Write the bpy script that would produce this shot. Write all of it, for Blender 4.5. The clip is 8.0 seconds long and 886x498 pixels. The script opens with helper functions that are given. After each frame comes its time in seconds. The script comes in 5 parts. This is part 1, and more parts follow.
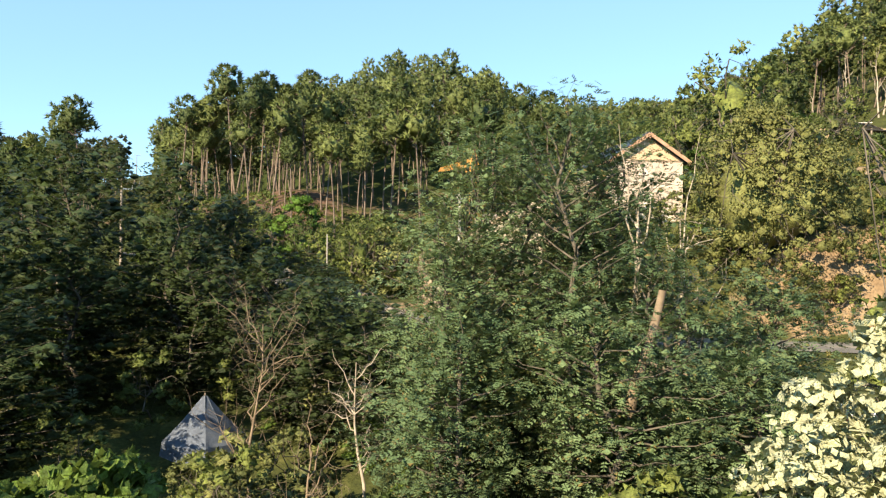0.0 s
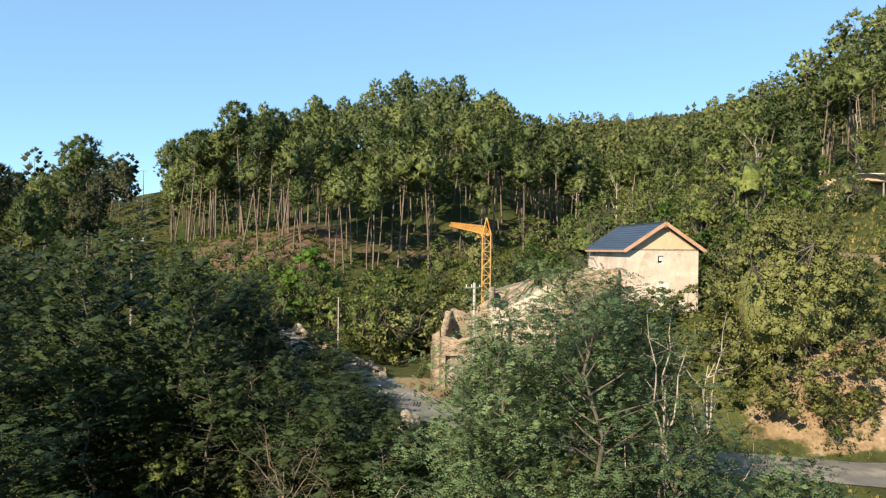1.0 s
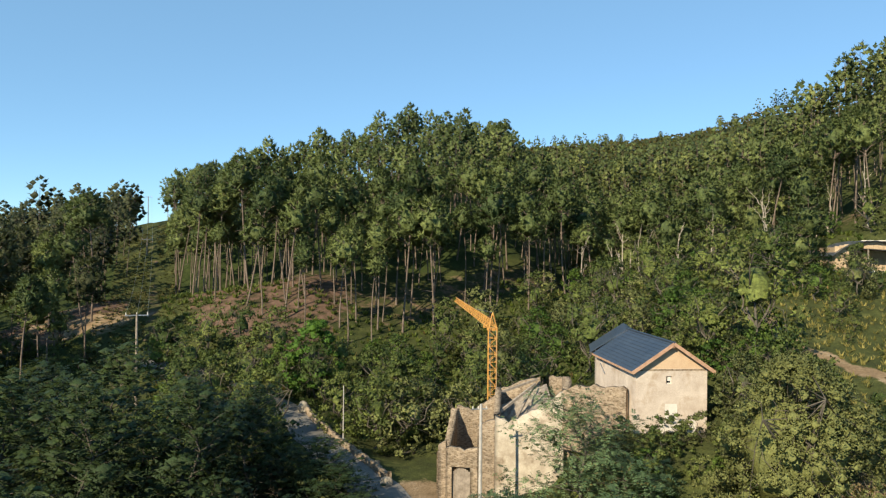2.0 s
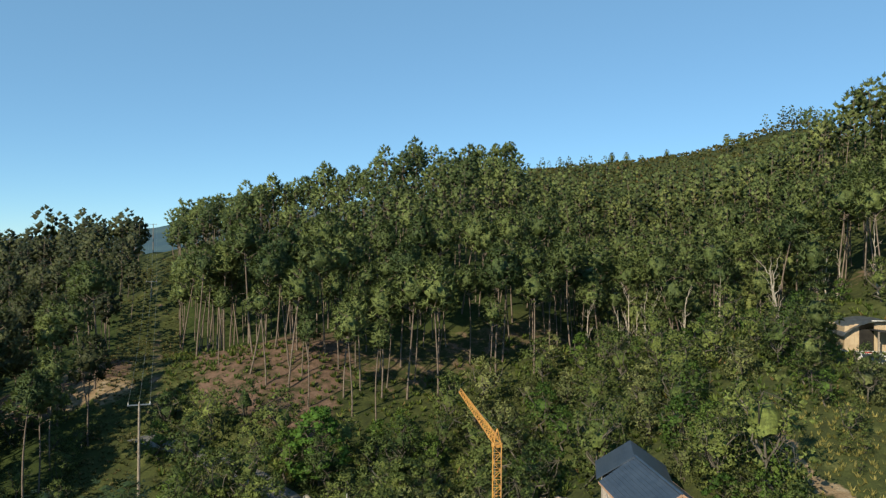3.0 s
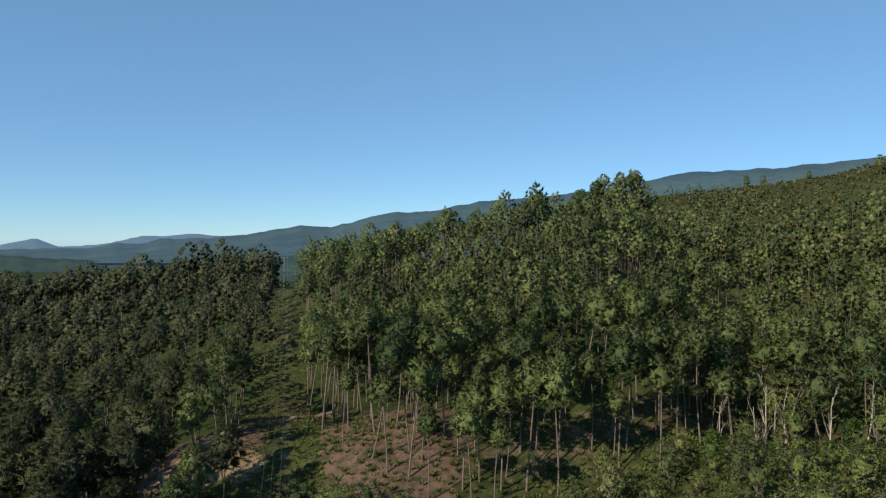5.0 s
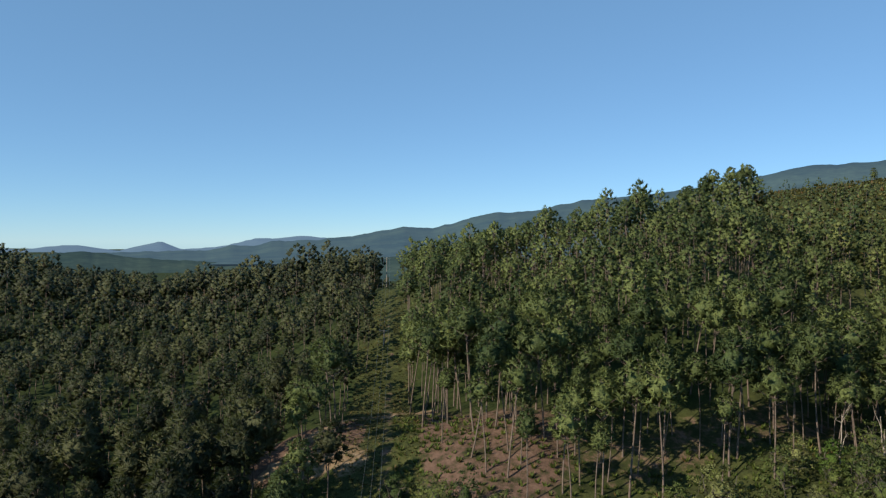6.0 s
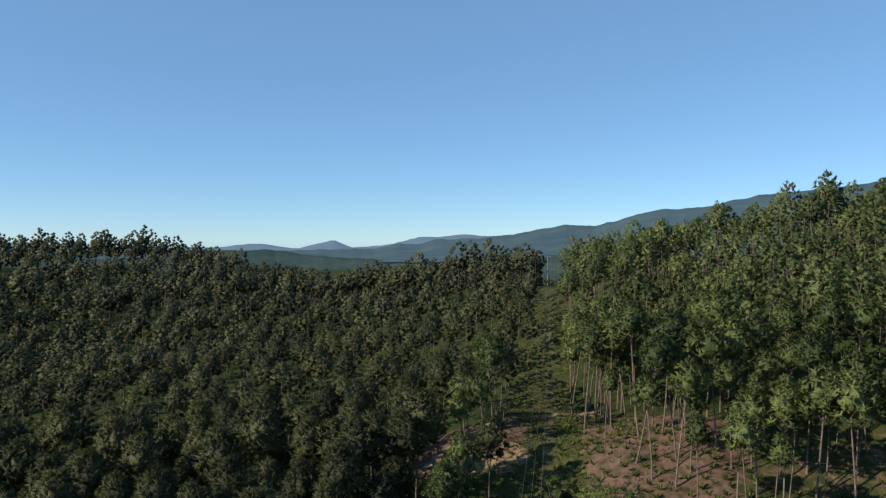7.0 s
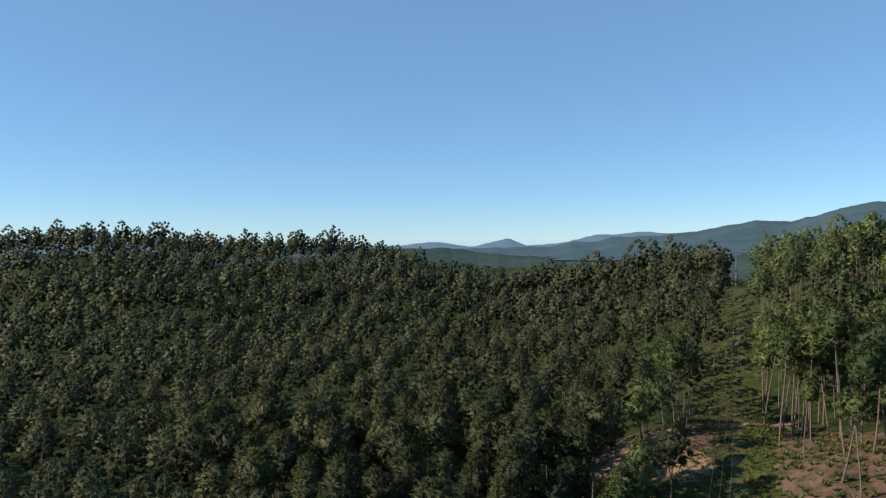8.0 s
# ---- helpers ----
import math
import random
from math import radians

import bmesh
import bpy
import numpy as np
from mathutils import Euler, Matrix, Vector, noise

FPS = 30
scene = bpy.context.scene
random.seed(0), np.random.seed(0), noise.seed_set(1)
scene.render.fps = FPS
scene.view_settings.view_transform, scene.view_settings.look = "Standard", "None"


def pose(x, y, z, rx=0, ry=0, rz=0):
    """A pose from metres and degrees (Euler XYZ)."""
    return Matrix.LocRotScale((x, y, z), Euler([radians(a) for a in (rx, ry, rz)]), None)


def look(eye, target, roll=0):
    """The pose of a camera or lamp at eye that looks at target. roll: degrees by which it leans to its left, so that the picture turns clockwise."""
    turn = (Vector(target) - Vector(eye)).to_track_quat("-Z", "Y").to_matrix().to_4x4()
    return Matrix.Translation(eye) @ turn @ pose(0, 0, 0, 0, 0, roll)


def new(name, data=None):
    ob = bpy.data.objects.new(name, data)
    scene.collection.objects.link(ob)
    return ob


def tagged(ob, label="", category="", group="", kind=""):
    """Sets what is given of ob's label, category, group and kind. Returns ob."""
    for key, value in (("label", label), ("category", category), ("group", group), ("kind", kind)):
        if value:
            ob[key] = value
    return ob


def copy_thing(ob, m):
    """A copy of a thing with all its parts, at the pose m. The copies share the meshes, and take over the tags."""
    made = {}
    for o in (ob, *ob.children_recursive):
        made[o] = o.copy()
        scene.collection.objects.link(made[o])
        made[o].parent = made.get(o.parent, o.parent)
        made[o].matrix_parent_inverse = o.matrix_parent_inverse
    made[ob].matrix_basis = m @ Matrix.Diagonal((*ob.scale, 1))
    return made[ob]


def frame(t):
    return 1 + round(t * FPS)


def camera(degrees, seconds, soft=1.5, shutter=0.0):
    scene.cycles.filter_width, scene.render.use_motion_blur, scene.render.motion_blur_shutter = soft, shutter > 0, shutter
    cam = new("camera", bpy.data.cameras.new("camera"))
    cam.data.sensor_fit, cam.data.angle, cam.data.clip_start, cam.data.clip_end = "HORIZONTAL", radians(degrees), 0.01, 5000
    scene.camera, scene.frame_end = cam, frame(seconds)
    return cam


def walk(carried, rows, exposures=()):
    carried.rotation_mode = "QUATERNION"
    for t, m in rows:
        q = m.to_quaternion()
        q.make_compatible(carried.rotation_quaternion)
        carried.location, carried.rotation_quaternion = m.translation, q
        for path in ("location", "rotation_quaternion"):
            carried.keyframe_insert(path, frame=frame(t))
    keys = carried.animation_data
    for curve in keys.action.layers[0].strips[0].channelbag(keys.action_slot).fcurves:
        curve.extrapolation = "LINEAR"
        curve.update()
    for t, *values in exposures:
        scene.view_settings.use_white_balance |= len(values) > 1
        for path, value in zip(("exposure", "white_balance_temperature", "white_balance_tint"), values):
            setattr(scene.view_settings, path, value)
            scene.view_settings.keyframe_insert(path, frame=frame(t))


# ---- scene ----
# ------------------------------------------------------------------ camera
cam = camera(64.0, 8.0, soft=1.25)
PATH = [
    (0, (0.436, 0.522, 0.224), (0.424, 2.522, 0.227), 0.4),
    (0.5, (0.113, 0.48, 3.385), (0.095, 2.48, 3.389), 0.5),
    (1, (-0.47, 0.608, 6.989), (-0.492, 2.608, 6.99), 0.7),
    (1.5, (-0.748, 0.618, 11.167), (-0.775, 2.618, 11.171), 0.6),
    (1.7, (-0.728, 0.754, 12.912), (-0.758, 2.754, 12.922), 0.6),
    (2.8, (-0.667, 1.716, 25.064), (-0.713, 3.715, 25.059), 0.4),
    (3, (-0.607, 1.936, 27.22), (-0.657, 3.936, 27.219), 0.4),
    (3.5, (-0.591, 2.285, 33.196), (-0.646, 4.284, 33.199), 0.5),
    (4, (-0.569, 2.613, 39.844), (-0.631, 4.612, 39.845), 0.4),
    (4.5, (-0.675, 3.067, 42.203), (-0.817, 5.062, 42.196), 0.5),
    (4.7, (-0.98, 3.112, 42.457), (-1.229, 5.096, 42.445), 0.6),
    (6, (-0.239, 3.591, 42.335), (-0.901, 5.478, 42.317), 0.2),
    (6.5, (-0.25, 3.538, 42.249), (-1.094, 5.351, 42.228), 0.1),
    (7, (-0.375, 3.629, 42.266), (-1.442, 5.32, 42.242), 0.1),
    (7.5, (-0.46, 3.703, 42.219), (-1.724, 5.252, 42.193), -0.1),
    (8, (-0.535, 3.765, 42.186), (-1.981, 5.147, 42.157), -0.2),
]
walk(cam, [(t, look(eye, target, roll)) for t, eye, target, roll in PATH], [(0, 1.4, 7700, 11), (0.5, 1.22, 7500, 11), (1.5, 0.84, 7200, 9), (3, 0.38, 6800, 3), (4, 0.2, 6600, 5), (5, 0.15, 6500, 8), (8, 0.28, 6600, 12)])

# ------------------------------------------------------------------ light
SUN_AZ, SUN_EL = radians(-145), radians(30)   # azimuth from +y towards +x
world = bpy.data.worlds.new("sky")
scene.world = world
world.use_nodes = True
wn = world.node_tree.nodes
sky = wn.new("ShaderNodeTexSky")
sky.sky_type, sky.sun_disc = "NISHITA", False
sky.sun_elevation, sky.sun_rotation = SUN_EL, SUN_AZ
sky.altitude = 3000
sky.air_density, sky.dust_density, sky.ozone_density = 1.0, 0.0, 4.0
wn["Background"].inputs["Strength"].default_value = 0.123
clear = wn.new("ShaderNodeMix")
clear.data_type, clear.blend_type = "RGBA", "MULTIPLY"
clear.inputs[0].default_value, clear.inputs[7].default_value = 1.0, (0.9, 1.03, 1.03, 1)
world.node_tree.links.new(sky.outputs[0], clear.inputs[6])
veil = wn.new("ShaderNodeMix")
veil.data_type = "RGBA"
veil.inputs[0].default_value, veil.inputs[7].default_value = 0.45, (1.5, 3.1, 5.05, 1)
world.node_tree.links.new(clear.outputs[2], veil.inputs[6])
world.node_tree.links.new(veil.outputs[2], wn["Background"].inputs["Color"])
sun = new("sun", bpy.data.lights.new("sun", "SUN"))
sun.data.energy, sun.data.angle, sun.data.color = 5.0, radians(0.5), (1.0, 0.88, 0.7)
to_sun = Vector((math.sin(SUN_AZ) * math.cos(SUN_EL), math.cos(SUN_AZ) * math.cos(SUN_EL), math.sin(SUN_EL)))
sun.matrix_world = look(to_sun * 100, (0, 0, 0))

# ------------------------------------------------------------------ materials
def shader(name, rough=0.8, metal=0.0, spec=0.3):
    """A material and its nodes, links and principled shader."""
    mat = bpy.data.materials.new(name)
    mat.use_nodes = True
    nodes, links = mat.node_tree.nodes, mat.node_tree.links
    bsdf = nodes["Principled BSDF"]
    bsdf.inputs["Roughness"].default_value = rough
    bsdf.inputs["Metallic"].default_value = metal
    bsdf.inputs["Specular IOR Level"].default_value = spec
    return mat, nodes, links, bsdf


def noise_tex(nodes, links, scale, detail=4, coord=None, rough=0.6):
    tex = nodes.new("ShaderNodeTexNoise")
    tex.inputs["Scale"].default_value, tex.inputs["Detail"].default_value = scale, detail
    tex.inputs["Roughness"].default_value = rough
    if coord is not None:
        links.new(coord, tex.inputs["Vector"])
    return tex


def ramp(nodes, links, source, stops):
    r = nodes.new("ShaderNodeValToRGB")
    e = r.color_ramp.elements
    while len(e) < len(stops):
        e.new(0.5)
    for el, (p, c) in zip(e, stops):
        el.position, el.color = p, (*c, 1)
    links.new(source, r.inputs["Fac"])
    return r


def blend(nodes, links, fac, a, b, kind="MIX"):
    m = nodes.new("ShaderNodeMix")
    m.data_type, m.blend_type = "RGBA", kind
    for sock, v in ((m.inputs[0], fac), (m.inputs[6], a), (m.inputs[7], b)):
        if isinstance(v, (int, float)):
            sock.default_value = v
        elif isinstance(v, tuple):
            sock.default_value = (*v, 1)
        else:
            links.new(v, sock)
    return m.outputs[2]


def surface(name, dark, light, scale=3.0, rough=0.85, metal=0.0, bump=0.3, fine=14.0, stain=None, spec=0.3):
    """Two-scale mottled surface: colour between dark and light, fine grain as bump, optional stain colour."""
    mat, n, l, b = shader(name, rough, metal, spec)
    co = n.new("ShaderNodeTexCoord").outputs["Object"]
    big, small = noise_tex(n, l, scale, 5, co), noise_tex(n, l, scale * fine, 4, co)
    col = ramp(n, l, big.outputs["Fac"], [(0.3, dark), (0.7, light)]).outputs["Color"]
    grain = ramp(n, l, small.outputs["Fac"], [(0.25, (0.72, 0.72, 0.72)), (0.75, (1.15, 1.15, 1.15))]).outputs["Color"]
    col = blend(n, l, 0.8, col, grain, "MULTIPLY")
    if stain:
        s = noise_tex(n, l, scale * 0.55, 6, co, 0.7)
        mask = ramp(n, l, s.outputs["Fac"], [(0.52, (0, 0, 0)), (0.66, (1, 1, 1))]).outputs["Color"]
        col = blend(n, l, mask, col, stain)
    l.new(col, b.inputs["Base Color"])
    bp = n.new("ShaderNodeBump")
    bp.inputs["Strength"].default_value, bp.inputs["Distance"].default_value = bump, 0.03
    l.new(small.outputs["Fac"], bp.inputs["Height"])
    l.new(bp.outputs["Normal"], b.inputs["Normal"])
    return mat


def foliage(name, dark, light, dry=None, translucent=0.3, rough=0.55, patch=0.25, grain=0.2):
    """Leaves: hue varies from tree to tree, clump to clump and leaf to leaf; thin enough to let some light through."""
    mat, n, l, b = shader(name, rough, 0.0, 0.25)
    geo, info = n.new("ShaderNodeNewGeometry"), n.new("ShaderNodeObjectInfo")
    tint = n.new("ShaderNodeAttribute")
    tint.attribute_name = "tint"
    tree = n.new("ShaderNodeMath")
    tree.operation = "ADD"
    l.new(info.outputs["Random"], tree.inputs[0])
    l.new(tint.outputs["Fac"], tree.inputs[1])
    wrap = n.new("ShaderNodeMath")
    wrap.operation = "FRACT"
    l.new(tree.outputs[0], wrap.inputs[0])
    clump = noise_tex(n, l, patch * 4, 3, geo.outputs["Position"])
    mixed = n.new("ShaderNodeMath")
    mixed.operation = "MULTIPLY_ADD"
    mixed.inputs[1].default_value = 0.6
    l.new(wrap.outputs[0], mixed.inputs[0])
    half = n.new("ShaderNodeMath")
    half.operation = "MULTIPLY_ADD"
    half.inputs[1].default_value, half.inputs[2].default_value = 0.55, -0.08
    l.new(clump.outputs["Fac"], half.inputs[0])
    l.new(half.outputs[0], mixed.inputs[2])
    col = ramp(n, l, mixed.outputs[0], [(0.15, dark), (0.75, light)]).outputs["Color"]
    leaf = ramp(n, l, geo.outputs["Random Per Island"], [(0.0, (1 - grain, 1 - grain, 1 - grain)), (1.0, (1 + grain, 1 + grain, 1 + 0.8 * grain))]).outputs["Color"]
    col = blend(n, l, 0.8, col, leaf, "MULTIPLY")
    speck = noise_tex(n, l, 3.5, 4, geo.outputs["Position"], 0.8)
    col = blend(n, l, 0.8, col, ramp(n, l, speck.outputs["Fac"], [(0.35, (1 - 2 * grain, 1 - 2 * grain, 1 - 2 * grain)), (0.65, (1 + 1.5 * grain, 1 + 1.5 * grain, 1 + grain))]).outputs["Color"], "MULTIPLY")
    if dry:
        pick = ramp(n, l, geo.outputs["Random Per Island"], [(0.93, (0, 0, 0)), (0.95, (1, 1, 1))]).outputs["Color"]
        col = blend(n, l, pick, col, dry)
    l.new(col, b.inputs["Base Color"])
    tuft = noise_tex(n, l, 4.0, 4, geo.outputs["Position"], 0.75)
    bp = n.new("ShaderNodeBump")
    bp.inputs["Strength"].default_value, bp.inputs["Distance"].default_value = 0.7, 0.2
    l.new(tuft.outputs["Fac"], bp.inputs["Height"])
    l.new(bp.outputs["Normal"], b.inputs["Normal"])
    tr = n.new("ShaderNodeBsdfTranslucent")
    l.new(blend(n, l, 0.5, col, (0.13, 0.18, 0.045)), tr.inputs["Color"])
    mx = n.new("ShaderNodeMixShader")
    mx.inputs[0].default_value = translucent
    l.new(b.outputs[0], mx.inputs[1])
    l.new(tr.outputs[0], mx.inputs[2])
    l.new(mx.outputs[0], n["Material Output"].inputs["Surface"])
    return mat


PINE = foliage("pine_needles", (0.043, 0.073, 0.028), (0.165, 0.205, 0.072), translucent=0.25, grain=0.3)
# brighter copy of the needles: sun on the right slope painted in
PINE_SUNLIT = foliage("sunlit_pine_needles", (0.062, 0.092, 0.034), (0.215, 0.245, 0.085), translucent=0.25, grain=0.3)
# darker copy of the needles: backlit valley side put into the colour
PINE_BACKLIT = foliage("backlit_pine_needles", (0.018, 0.028, 0.015), (0.09, 0.1, 0.046), translucent=0.25, patch=0.02, grain=0.3)
ROBINIA = foliage("robinia_leaves", (0.068, 0.125, 0.06), (0.18, 0.265, 0.125), dry=(0.2, 0.16, 0.06), translucent=0.3, grain=0.12)
# dark copy of the robinia leaves: the shade on the left group is painted in
ROBINIA_SHADED = foliage("shaded_robinia_leaves", (0.018, 0.037, 0.014), (0.052, 0.08, 0.027), translucent=0.25)
BROAD = foliage("broad_leaves", (0.045, 0.077, 0.024), (0.165, 0.2, 0.058), translucent=0.3, grain=0.35)
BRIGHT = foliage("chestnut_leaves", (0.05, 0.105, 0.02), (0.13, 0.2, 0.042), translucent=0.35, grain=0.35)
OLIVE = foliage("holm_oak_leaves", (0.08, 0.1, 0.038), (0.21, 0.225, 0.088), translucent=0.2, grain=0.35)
# lighter copy of the holm oak leaves, with sunlight put into the colour
HOLM_SUNLIT = foliage("holm_oak_sunlit_leaves", (0.11, 0.125, 0.042), (0.25, 0.26, 0.095), translucent=0.2, grain=0.25)
# vivid copy of the chestnut leaves: this tree's sunlight is painted in
CHESTNUT_SUNLIT = foliage("sunlit_chestnut_leaves", (0.06, 0.14, 0.022), (0.15, 0.27, 0.045), translucent=0.35)
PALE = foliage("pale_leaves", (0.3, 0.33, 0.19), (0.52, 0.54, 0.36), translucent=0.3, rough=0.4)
FERN = foliage("fern_fronds", (0.046, 0.078, 0.016), (0.13, 0.165, 0.034), dry=(0.2, 0.13, 0.05), translucent=0.3, patch=0.1)
HEATH = foliage("heath_twigs", (0.05, 0.055, 0.018), (0.13, 0.12, 0.04), dry=(0.22, 0.13, 0.06), translucent=0.15, patch=0.1)
GRASS = foliage("dry_grass", (0.14, 0.14, 0.04), (0.32, 0.27, 0.09), translucent=0.3, patch=0.1)
BARK = surface("pine_bark", (0.09, 0.068, 0.055), (0.235, 0.185, 0.15), 1.2, 0.95, bump=0.8, fine=9)
GREYBARK = surface("grey_bark", (0.05, 0.045, 0.036), (0.15, 0.13, 0.105), 1.6, 0.95, bump=0.7, fine=9)
DRYWOOD = surface("dry_brown_twigs", (0.1, 0.075, 0.05), (0.26, 0.2, 0.14), 2.0, 0.95, bump=0.5)
DEADWOOD = surface("bleached_wood", (0.25, 0.21, 0.16), (0.5, 0.44, 0.36), 2.0, 0.9, bump=0.5)

# ground: forest litter, grass, ochre earth and gravel by zone, with painted shade under the woods
mat, n, l, b = shader("earth_and_litter", 0.95, 0.0, 0.1)
GROUND = mat
co = n.new("ShaderNodeTexCoord").outputs["Object"]
big, mid, fine_ = noise_tex(n, l, 0.05, 6, co), noise_tex(n, l, 0.5, 6, co, 0.7), noise_tex(n, l, 5.0, 5, co)
green = ramp(n, l, mid.outputs["Fac"], [(0.3, (0.03, 0.035, 0.016)), (0.55, (0.058, 0.068, 0.022)), (0.75, (0.12, 0.12, 0.045))]).outputs["Color"]
litter = ramp(n, l, mid.outputs["Fac"], [(0.3, (0.055, 0.036, 0.026)), (0.52, (0.13, 0.083, 0.06)), (0.72, (0.2, 0.13, 0.094))]).outputs["Color"]
ochre = ramp(n, l, mid.outputs["Fac"], [(0.3, (0.16, 0.105, 0.06)), (0.55, (0.25, 0.18, 0.11)), (0.75, (0.36, 0.3, 0.22))]).outputs["Color"]
# dark green for distant canopy and for shade painted under the trees
canopy_shade = ramp(n, l, mid.outputs["Fac"], [(0.3, (0.018, 0.03, 0.009)), (0.7, (0.05, 0.065, 0.02))]).outputs["Color"]
for zone, colour in (("litter", litter), ("ochre", ochre), ("woods", canopy_shade)):
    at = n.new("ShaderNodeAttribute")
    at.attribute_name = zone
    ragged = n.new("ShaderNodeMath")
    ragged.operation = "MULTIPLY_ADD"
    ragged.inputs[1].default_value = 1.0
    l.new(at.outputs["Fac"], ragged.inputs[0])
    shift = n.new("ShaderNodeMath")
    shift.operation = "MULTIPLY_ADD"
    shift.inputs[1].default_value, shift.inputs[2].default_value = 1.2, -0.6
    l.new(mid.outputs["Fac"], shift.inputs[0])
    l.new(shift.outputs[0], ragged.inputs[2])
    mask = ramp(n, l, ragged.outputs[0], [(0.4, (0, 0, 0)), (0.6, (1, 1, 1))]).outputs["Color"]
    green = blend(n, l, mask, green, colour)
grain = ramp(n, l, fine_.outputs["Fac"], [(0.25, (0.6, 0.6, 0.6)), (0.75, (1.25, 1.25, 1.25))]).outputs["Color"]
l.new(blend(n, l, 0.9, green, grain, "MULTIPLY"), b.inputs["Base Color"])
bp = n.new("ShaderNodeBump")
bp.inputs["Strength"].default_value, bp.inputs["Distance"].default_value = 0.8, 0.12
l.new(fine_.outputs["Fac"], bp.inputs["Height"])
l.new(bp.outputs["Normal"], b.inputs["Normal"])

# ------------------------------------------------------------------ lie of the land: swells and hollows (x, y, breadth, height)
NEAR = [(0, 0, 18, -0.2), (0, 28, 16, -6.1), (-16, 40, 14, -1.5), (25, 40, 9, -0.9), (27, 50, 8, 3.1), (15, 60, 12, 3.7), (30, 72, 18, 7.2),
        (5, 84, 14, -1.9), (-20, 66, 18, 0.8), (-45, 90, 20, 0.7), (62, 42, 18, 8.8), (55, 98, 9, -4.2), (30, 22, 13, -4.9), (0, -40, 30, 9.9), (60, 5, 30, 8.4), (-40, 25, 25, -3.1)]
HILLS = [(-27, 124, 18, 12.4), (-14, 121, 10, -2.1), (12, 138, 14, 2.7), (-7, 160, 20, 15.0), (8, 180, 24, 9.0), (25, 120, 14, 4.4), (48, 98, 22, 14.4),
         (62, 132, 18, 4.3), (84, 176, 24, 6.5), (58, 228, 30, 2.5), (-20, 210, 30, 26.0), (-48, 205, 20, 1.0), (2, 206, 16, 5.5), (0, 300, 50, 16.5), (120, 120, 36, 44.0), (160, 205, 45, 65.0), (115, 370, 90, 76.0), (26, 228, 26, 6.0), (22, 335, 40, 11.0), (195, 385, 38, 44.0), (-62, 212, 24, 10.0)]
VALLEY = [(-66, 128, 18, 8.6), (-82, 182, 24, 10.7), (-105, 245, 36, 17.3), (-130, 290, 40, 15.7), (-110, 20, 50, -1.2), (-230, 100, 70, -1.8),
          (-390, 250, 70, 30.5), (-450, 100, 80, 35.5), (-240, 270, 60, 8.6), (-140, 160, 35, 5.4), (-200, 340, 60, 12.9)]
BACKS = [(-60, 205, 22, -2.9), (15, 205, 24, -1.7), (-40, 250, 28, 4.8), (0, 262, 28, 1.5), (-75, 255, 20, 7.7), (40, 270, 30, 5.1), (60, 325, 28, -1.5), (100, 320, 30, 1.5),
         (180, 375, 32, 2.2), (125, 235, 28, 5.0), (10, 320, 34, 3.0), (-30, 300, 30, -1.6), (-190, 310, 34, 1.8), (-240, 300, 36, -2.9)]
FOLDS = [(-290, 310, 40, -3.0), (-370, 265, 30, 2.4), (-400, 215, 34, -6.0), (-430, 140, 40, 3.7), (-440, 90, 44, -5.2), (-132, 262, 26, -5.0), (-150, 240, 30, 3.6),
         (-255, 195, 26, 7.0), (-205, 160, 22, 6.0), (-300, 130, 30, 8.0), (-255, 95, 24, 6.0), (-300, 205, 20, -5.0), (-175, 205, 20, -3.0), (-160, 110, 20, 5.0), (-335, 80, 26, -5.0)]
ROAD = [(46, 37, -5.0), (22, 39.5, -5.0), (9, 44, -5.0), (-1.5, 52, -4.8), (-9.5, 65.5, -4.5), (-20, 84, -3.4), (-34, 98, -1.8), (-47, 104, -0.5)]
TRACK = [(-72, 112, 0), (-70, 124, 0), (-67, 136, 0), (-60.5, 145, 0), (-54, 151, 0)]
TRAIL = [(33, 52, 6.0), (30.5, 60, 8.6), (29.6, 66, 9.6), (31, 73, 10.6)]


def smooth_line(pts, step=1.0):
    """Points along a smooth curve through pts, about step apart."""
    p = np.array(pts, float)
    q = np.vstack([2 * p[0] - p[1], p, 2 * p[-1] - p[-2]])
    out = []
    for i in range(1, len(q) - 2):
        m = max(2, int(np.linalg.norm(q[i + 1] - q[i]) / step))
        for t in np.linspace(0, 1, m, endpoint=False):
            a, b_, c, d = q[i - 1], q[i], q[i + 1], q[i + 2]
            out.append(0.5 * (2 * b_ + (c - a) * t + (2 * a - 5 * b_ + 4 * c - d) * t * t + (3 * b_ - a - 3 * c + d) * t ** 3))
    out.append(p[-1])
    return np.array(out)


ROAD_LINE, TRAIL_LINE, TRACK_LINE = smooth_line(ROAD), smooth_line(TRAIL), smooth_line(TRACK)


def near_line(x, y, line):
    """Distance to a line and its height there."""
    d = np.full(x.shape, 1e9)
    z = np.zeros(x.shape)
    for px, py, pz in line:
        e = np.hypot(x - px, y - py)
        z = np.where(e < d, pz, z)
        d = np.minimum(d, e)
    return d, z


def step(a, b_, v):
    t = np.clip((v - a) / (b_ - a), 0, 1)
    return t * t * (3 - 2 * t)


def wave(x, y):
    """Small natural unevenness of the ground."""
    return (np.sin(x * 0.31 + 1.3 * np.sin(y * 0.17)) * np.cos(y * 0.27 + 0.8 * np.sin(x * 0.21)) * 0.35
            + np.sin(x * 0.93 + 2.1 * np.cos(y * 0.61)) * np.cos(y * 1.07 + x * 0.4) * 0.12)


